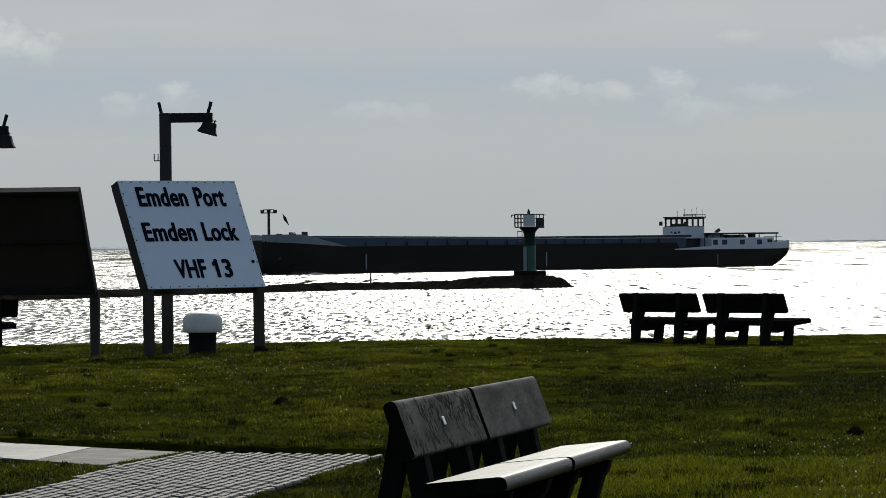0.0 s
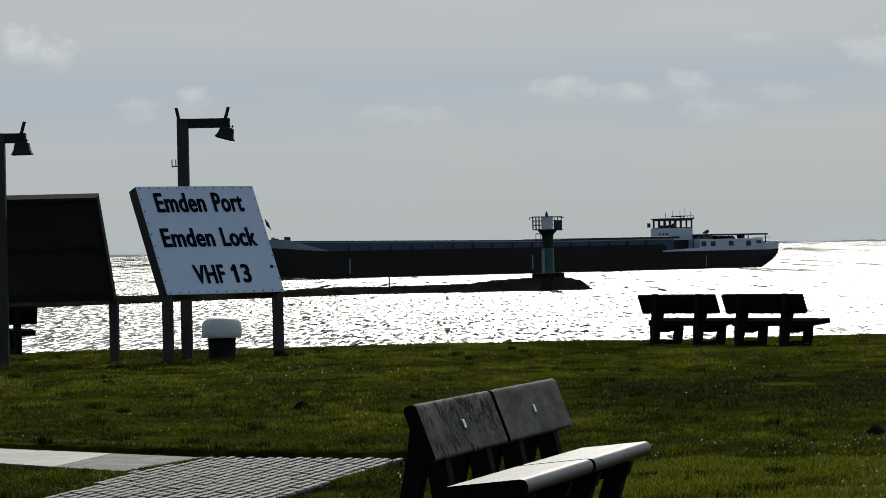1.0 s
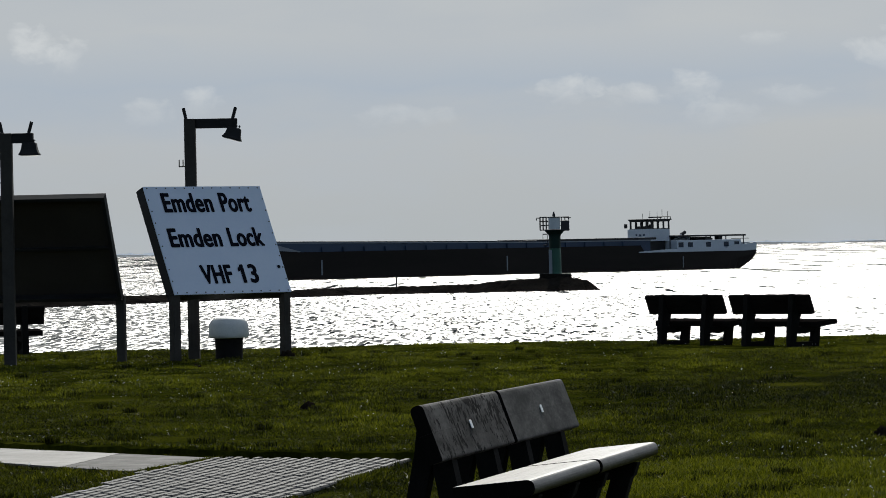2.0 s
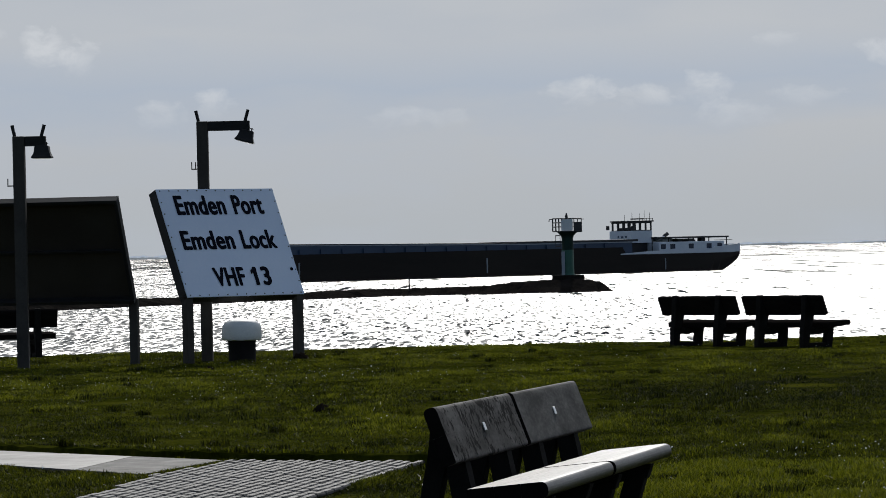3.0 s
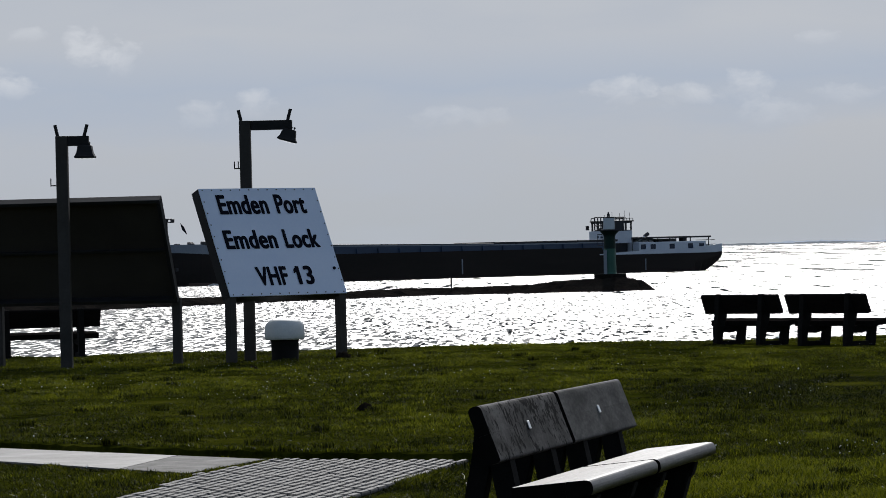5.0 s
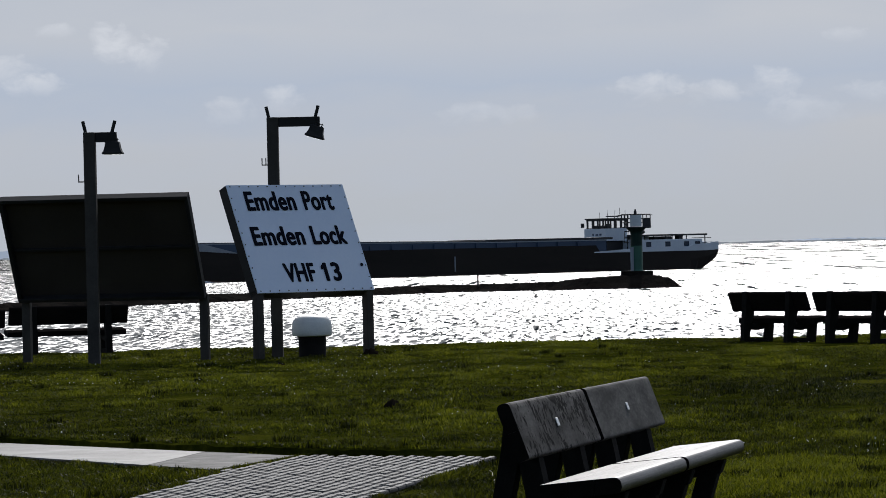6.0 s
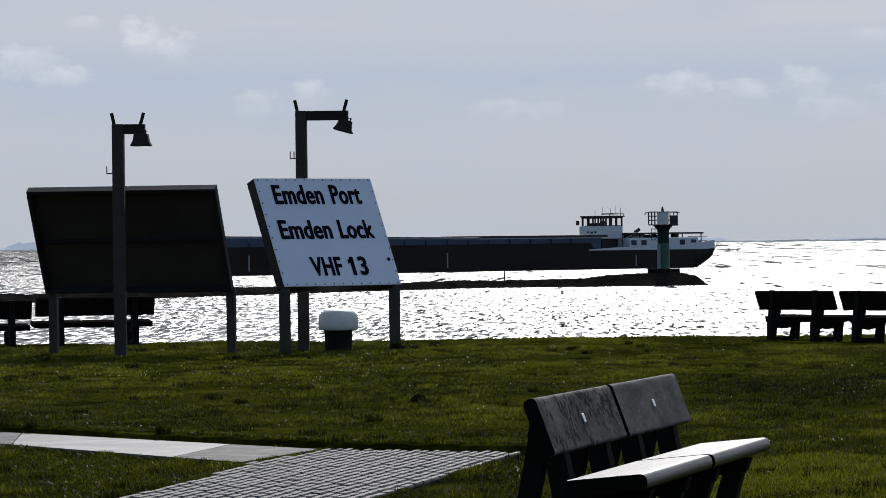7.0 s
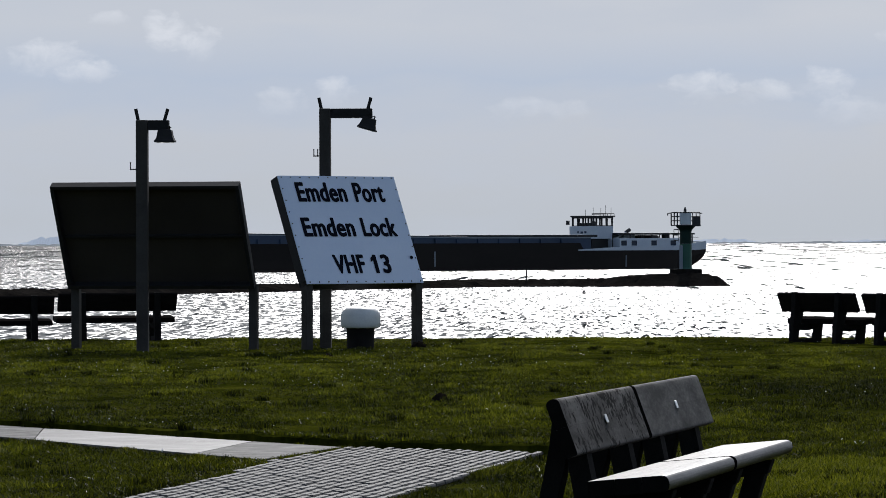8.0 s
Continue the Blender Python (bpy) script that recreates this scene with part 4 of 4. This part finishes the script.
def concrete_panels():
    """Cast panels across the path, each one floated a little differently."""
    path = tagged(new("concrete_path"), "pale smooth concrete path, shining in the sun", "path", kind="structure")
    a = [Vector((-2.56, 29.5)), Vector((-5.07, 33.03)), Vector((-13.7, 44.53))]
    b = [Vector((-2.08, 31.28)), Vector((-5.38, 35.1)), Vector((-14.29, 45.51))]

    def on(line, k):
        return line[0].lerp(line[1], k) if k < 1 else line[1].lerp(line[2], k - 1)
    cuts = [0.0, 0.24, 0.86, 1.25, 1.5, 1.75, 2.0]
    for k0, k1 in zip(cuts, cuts[1:]):
        g = 0.0018
        ring = [on(a, k0 + g), on(a, k1 - g), on(b, k1 - g), on(b, k0 + g)]
        if k0 < 1 < k1:
            ring = [on(a, k0 + g), a[1], on(a, k1 - g), on(b, k1 - g), b[1], on(b, k0 + g)]
        bm = B()
        lo, hi = [bm.verts.new((q.x, q.y, 0.0)) for q in ring], [bm.verts.new((q.x, q.y, 0.030)) for q in ring]
        bm.faces.new(hi)
        for i in range(len(ring)):
            bm.faces.new((lo[i], lo[i - 1], hi[i - 1], hi[i]))
        part("panel", bm, M_CONCRETE_FLOATED if k0 == 0.24 else M_CONCRETE, path)


concrete_panels()


def pavers():
    """Long narrow clinkers with worn, rounded heads, laid along the path in broken joints; single pieces where they are seen near, the rest joined."""
    road = tagged(new("paved_path"), "grey clinker paved path laid in broken joints", "path", kind="structure")
    yaw = radians(80.5)
    u, v = Vector((math.cos(yaw), math.sin(yaw))), Vector((-math.sin(yaw), math.cos(yaw)))
    o = Vector((-1.5, 25.6))
    ln, wd, gap = 0.29, 0.084, 0.029
    bm = B()
    rings = []
    for dx, dy, z in ((gap / 2, gap / 2, 0.0), (gap / 2, gap / 2, 0.014), (gap / 2 + 0.016, gap / 2 + 0.006, 0.026), (gap / 2 + 0.045, gap / 2 + 0.014, 0.0295)):
        a, c = ln / 2 - dx, wd / 2 - dy
        rings.append([bm.verts.new(q) for q in ((-a, -c, z), (a, -c, z), (a, c, z), (-a, c, z))])
    for lo, hi in zip(rings, rings[1:]):
        for i in range(4):
            bm.faces.new((lo[i], lo[(i + 1) % 4], hi[(i + 1) % 4], hi[i]))
    bm.faces.new(rings[-1])
    me = bpy.data.meshes.new("paver")
    bm.to_mesh(me)
    bm.free()
    me.materials.append(M_PAVER)
    rng = random.Random(4)
    spots = []
    for i in range(-44, 30):
        for j in range(-16, 32):
            c = o + u * (i * ln + (ln / 2 if j % 2 else 0)) + v * (j * wd)
            if inside(c.x, c.y, PAVED) and 14 < c.y < 31.5:
                spots.append(c)
    spots.sort(key=lambda c: abs(c.y - 26.5))
    verts, faces = [], []
    base = [Vector(w.co) for w in me.vertices]
    quads = [list(p.vertices) for p in me.polygons]
    for k, c in enumerate(spots):
        m = pose(c.x, c.y, 0.006 + rng.uniform(-0.003, 0.003), rng.uniform(-0.8, 0.8), rng.uniform(-0.8, 0.8), math.degrees(yaw) + rng.uniform(-0.8, 0.8))
        if k < 300:
            ob = new("paver", me)
            ob.parent = road
            ob.matrix_local = m
        else:
            n = len(verts)
            verts += [m @ w for w in base]
            faces += [[n + a for a in q] for q in quads]
    rest = bpy.data.meshes.new("paver_field")
    rest.from_pydata(verts, [], faces)
    rest.materials.append(M_PAVER)
    ob = new("paver_field", rest)
    ob.parent = road
    tagged(ob, kind="stuff")


pavers()


def turf_edge(line, width, height):
    """The raised turf along the far side of the paths."""
    bm = B()
    rows = []
    pts = []
    for (x0, y0), (x1, y1) in zip(line, line[1:]):
        n = max(2, int(math.hypot(x1 - x0, y1 - y0) / 0.08))
        pts += [(x0 + (x1 - x0) * i / n, y0 + (y1 - y0) * i / n) for i in range(n)]
    pts.append(line[-1])
    for x, y in pts:
        j = 0.02 * noise.noise((x * 5, y * 5, 0.0)) + 0.012 * noise.noise((x * 15, y * 15, 2.0))
        h = height + j
        rows.append([bm.verts.new(p) for p in ((x + 0.2 * j, y + j, -0.02), (x + 0.2 * j, y + 0.015 + j, h * 0.8), (x + 0.05, y + 0.05, h), (x + 0.1, y + width, 0.0))])
    for a, b in zip(rows, rows[1:]):
        for i in range(3):
            bm.faces.new((a[i], a[i + 1], b[i + 1], b[i]))
    tagged(part("turf_edge", bm, M_LAWN, smooth=False), "raised dark turf edge along the paths", "turf", kind="structure")


TURF = [(-14.29, 45.6), (-5.38, 35.12), (-1.98, 31.33), (-0.38, 30.5)]
turf_edge(TURF, 1.0, 0.09)


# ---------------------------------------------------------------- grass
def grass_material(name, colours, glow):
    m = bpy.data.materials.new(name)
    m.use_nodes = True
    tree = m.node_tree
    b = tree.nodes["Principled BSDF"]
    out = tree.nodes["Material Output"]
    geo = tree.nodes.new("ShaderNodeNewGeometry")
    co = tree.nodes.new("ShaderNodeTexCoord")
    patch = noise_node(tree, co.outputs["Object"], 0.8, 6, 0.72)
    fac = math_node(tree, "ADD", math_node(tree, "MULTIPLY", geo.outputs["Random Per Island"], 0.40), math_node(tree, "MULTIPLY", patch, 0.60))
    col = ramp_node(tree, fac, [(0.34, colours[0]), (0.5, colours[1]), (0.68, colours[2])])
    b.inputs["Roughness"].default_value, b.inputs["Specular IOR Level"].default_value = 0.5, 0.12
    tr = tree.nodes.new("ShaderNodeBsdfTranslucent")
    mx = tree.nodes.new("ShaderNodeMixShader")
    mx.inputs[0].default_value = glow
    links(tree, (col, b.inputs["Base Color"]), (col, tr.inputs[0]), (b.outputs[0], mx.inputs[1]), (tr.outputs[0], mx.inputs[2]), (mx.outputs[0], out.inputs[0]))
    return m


# dark, common and light grass; the outer two also carry painted shade and light
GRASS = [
    ("grass_moss_shade", [(0.004, 0.006, 0.0004), (0.014, 0.018, 0.001), (0.036, 0.040, 0.003)], 0.25),
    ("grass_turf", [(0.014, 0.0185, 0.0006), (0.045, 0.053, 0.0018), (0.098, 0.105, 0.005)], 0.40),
    ("grass_fresh_lit", [(0.046, 0.057, 0.0015), (0.105, 0.118, 0.004), (0.20, 0.205, 0.014)], 0.45),
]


def field(x, y, seed):
    """Smooth random values from -1 to 1 over the plane, one cell a unit."""
    xi, yi = np.floor(x).astype(np.int64), np.floor(y).astype(np.int64)
    fx, fy = x - xi, y - yi
    fx, fy = fx * fx * (3 - 2 * fx), fy * fy * (3 - 2 * fy)

    def at(a, b):
        k = (a * 374761393 + b * 668265263 + seed * 1442695041) & 0x7FFFFFFF
        k = ((k ^ (k >> 13)) * 1274126177) & 0x7FFFFFFF
        return ((k ^ (k >> 16)) & 0xFFFF) / 32767.5 - 1.0
    return (at(xi, yi) * (1 - fx) + at(xi + 1, yi) * fx) * (1 - fy) + (at(xi, yi + 1) * (1 - fx) + at(xi + 1, yi + 1) * fx) * fy


def grass():
    rng = np.random.default_rng(7)
    n = 560000
    # denser towards the near end, within the strip that lies before the eye
    y = 20.5 + (68.0 - 20.5) * rng.random(n) ** 1.25
    x = y * (-0.165 + 0.30 * rng.random(n))
    kind = np.zeros(n)
    # overgrown edges of the paths
    for line, ox, oy, count in ((SLAB[1:4], -0.05, -0.10, 9000), (PAVED[0:5], -0.10, 0.0, 9000), (PAVED[5:8], 0.11, 0.0, 9000)):
        for (x0, y0), (x1, y1) in zip(line, line[1:]):
            k = int(count * math.hypot(x1 - x0, y1 - y0) / 18)
            t, o = rng.random(k), rng.random(k) - 0.15
            x, y = np.append(x, x0 + (x1 - x0) * t + ox * o), np.append(y, y0 + (y1 - y0) * t + oy * o)
            kind = np.append(kind, np.ones(k))
    # old tufts, standing above the cut grass
    for _ in range(230):
        cy = 21 + 45 * rng.random() ** 1.1
        cx = cy * (-0.16 + 0.29 * rng.random())
        r, k = 0.05 + 0.09 * rng.random() ** 2, int(rng.integers(40, 130))
        a, d = rng.random(k) * 2 * np.pi, r * np.sqrt(rng.random(k))
        x, y = np.append(x, cx + d * np.cos(a) * 1.5), np.append(y, cy + d * np.sin(a))
        kind = np.append(kind, np.full(k, 2.0))
    keep = np.array([e == 1 or not (inside(a, b, PAVED) or inside(a, b, SLAB)) for a, b, e in zip(x, y, kind)])
    x, y, kind = x[keep], y[keep], kind[keep]
    n = len(x)
    z = np.array([lawn_height(a, b) for a, b in zip(x, y)]) - 0.01
    for (x0, y0), (x1, y1) in zip(TURF, TURF[1:]):
        ux, uy = x1 - x0, y1 - y0
        ln = math.hypot(ux, uy)
        along = ((x - x0) * ux + (y - y0) * uy) / ln ** 2
        off = (-(x - x0) * uy + (y - y0) * ux) / ln
        z = np.where((along > 0) & (along < 1) & (off > 0) & (off < 1.0), np.maximum(z, 0.085 * (1 - off)), z)
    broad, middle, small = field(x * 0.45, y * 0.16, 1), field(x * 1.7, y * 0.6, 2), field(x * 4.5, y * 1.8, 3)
    h = (0.015 + 0.017 * rng.random(n)) * np.clip(1 + 0.6 * middle + 0.9 * np.clip(small, 0, 1), 0.5, 2.2) * (1 + 0.35 * (kind == 1))
    near = (y < 30) & (x > 0.6)
    h = np.where(near, h * 1.35, h)
    h = np.where(kind == 2, 0.035 + 0.045 * rng.random(n), np.minimum(h, 0.06))
    # worn short before the benches by the water
    worn = np.exp(-((y - 62.0) / 2.6) ** 2 - ((x - 4.4) / 2.0) ** 2)
    h = h * (1 - 0.7 * worn)
    # slope shade painted across the middle; sunlit brightness painted by the near bench
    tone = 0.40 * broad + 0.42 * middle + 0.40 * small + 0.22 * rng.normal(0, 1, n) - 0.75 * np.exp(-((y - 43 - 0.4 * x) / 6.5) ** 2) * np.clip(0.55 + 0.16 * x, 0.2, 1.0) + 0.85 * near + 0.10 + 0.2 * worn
    # tufts go mostly dark, standing for the shade on their near side
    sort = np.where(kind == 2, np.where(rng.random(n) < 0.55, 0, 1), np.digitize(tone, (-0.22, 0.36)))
    w = 0.004 + 0.005 * rng.random(n) + 0.00010 * y
    turn, lean, way = rng.random(n) * np.pi, rng.normal(0, 0.85, n), rng.random(n) * 2 * np.pi
    lean = np.where(kind == 2, lean * 0.6, lean)
    c, s = np.cos(turn) * w / 2, np.sin(turn) * w / 2
    dx, dy = np.cos(way) * lean * h, np.sin(way) * lean * h
    v = np.empty((n, 5, 3))
    v[:, 0] = np.stack([x - c, y - s, z], 1)
    v[:, 1] = np.stack([x + c, y + s, z], 1)
    v[:, 2] = np.stack([x + dx * 0.35 - c * 0.8, y + dy * 0.35 - s * 0.8, z + h * 0.6], 1)
    v[:, 3] = np.stack([x + dx * 0.35 + c * 0.8, y + dy * 0.35 + s * 0.8, z + h * 0.6], 1)
    v[:, 4] = np.stack([x + dx, y + dy, z + h], 1)
    base = (np.arange(n) * 5)[:, None]
    tris = np.concatenate([base + np.array(t) for t in ((0, 1, 3), (0, 3, 2), (2, 3, 4))]).astype(np.int32)
    me = bpy.data.meshes.new("grass")
    me.vertices.add(n * 5)
    me.vertices.foreach_set("co", v.reshape(-1).astype(np.float32))
    me.loops.add(len(tris) * 3)
    me.loops.foreach_set("vertex_index", tris.reshape(-1))
    me.polygons.add(len(tris))
    me.polygons.foreach_set("loop_start", np.arange(len(tris), dtype=np.int32) * 3)
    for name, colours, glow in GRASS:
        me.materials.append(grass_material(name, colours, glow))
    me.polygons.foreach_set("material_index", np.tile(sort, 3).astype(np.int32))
    me.update(calc_edges=True)
    tagged(new("grass", me), "short dark green grass, uneven and tufted", "grass", kind="stuff")


# white discs for daisies, and for painted dew glints, thickest in one band
def daisies():
    rng = np.random.default_rng(11)
    verts, faces = [], []
    k = 0
    while k < 620:
        y = 21 + 46 * rng.random()
        x = y * (-0.165 + 0.30 * rng.random())
        dense = noise.noise((x * 0.5, y * 0.3, 20.0)) + (0.45 if abs(y - 55) < 6 and x < 0 else 0)
        if inside(x, y, PAVED) or inside(x, y, SLAB) or dense < 0.12 + rng.random() * 0.45:
            continue
        k += 1
        r, z = 0.004 + 0.006 * rng.random() ** 2, lawn_height(x, y) + 0.032 + 0.02 * rng.random()
        tx, ty = rng.normal(0, 0.5, 2)
        n = len(verts)
        verts.append((x, y, z + 0.006))
        for i in range(6):
            a, b = r * math.cos(i * math.pi / 3), r * math.sin(i * math.pi / 3)
            verts.append((x + a, y + b, z + a * tx + b * ty))
        faces += [(n, n + 1 + i, n + 1 + (i + 1) % 6) for i in range(6)]
    me = bpy.data.meshes.new("daisies")
    me.from_pydata(verts, [], faces)
    me.materials.append(surface("daisy_and_glint_white", [(0.7, 0.7, 0.66), (0.85, 0.85, 0.82)], rough=0.6, scale=20, fine=200, bump=0.0))
    tagged(new("daisies", me), "tiny white flowers and dew glints scattered through the grass", "flowers", kind="stuff")


def molehill(x, y, r, h):
    bm = B()
    bmesh.ops.create_icosphere(bm, subdivisions=4, radius=1)
    for w in bm.verts:
        k = 1 + 0.35 * noise.noise((w.co.x * 2.2 + x, w.co.y * 2.2, w.co.z * 2.2)) + 0.16 * noise.noise((w.co.x * 7, w.co.y * 7 + y, w.co.z * 7))
        w.co = Vector((w.co.x * r * k, w.co.y * r * k, max(-0.05, w.co.z * h * k)))
    ob = part("molehill", bm, M_EARTH, smooth=True)
    ob.matrix_world = pose(x, y, lawn_height(x, y))
    tagged(ob, "small heap of dark loose earth in the lawn", "molehill", "molehills")


M_EARTH = surface("loose_earth", [(0.010, 0.008, 0.006), (0.028, 0.022, 0.016)], rough=0.95, scale=9, fine=60, bump=0.8, bump_size=0.02, spec=0.0)
MOLEHILLS = [(-1.69, 40.9, 0.085, 0.075), (3.45, 33.3, 0.07, 0.075), (-2.83, 61.15, 0.11, 0.09), (-3.97, 57.2, 0.07, 0.05)]
for mx, my, mr, mh in MOLEHILLS:
    molehill(mx, my, mr, mh)
grass()
daisies()

# ---------------------------------------------------------------- what moves
def motions():
    d = Vector((-0.77, -0.64, 0))
    port = Vector((0.64, -0.77, 0))
    at = Vector((58.9, 668.0, WATER)) - port * HALF
    yaw = math.degrees(math.atan2(d.y, d.x))
    rows = [(0.0, 0.0), (0.5, SHIP_RUN[0]), (1.0, SHIP_RUN[1]), (1.5, SHIP_RUN[2]), (3.0, SHIP_RUN[3]), (4.0, SHIP_RUN[4]), (4.5, SHIP_RUN[5]), (6.0, SHIP_RUN[6]), (7.0, SHIP_RUN[7]), (8.0, SHIP_RUN[8])]
    walk(ship, [(t, pose(*(at + d * s), 0, 0, yaw)) for t, s in rows])


SHIP_RUN = [3.4, 6.79, 10.17, 20.29, 27.01, 30.37, 40.39, 47.04, 53.67]
motions()
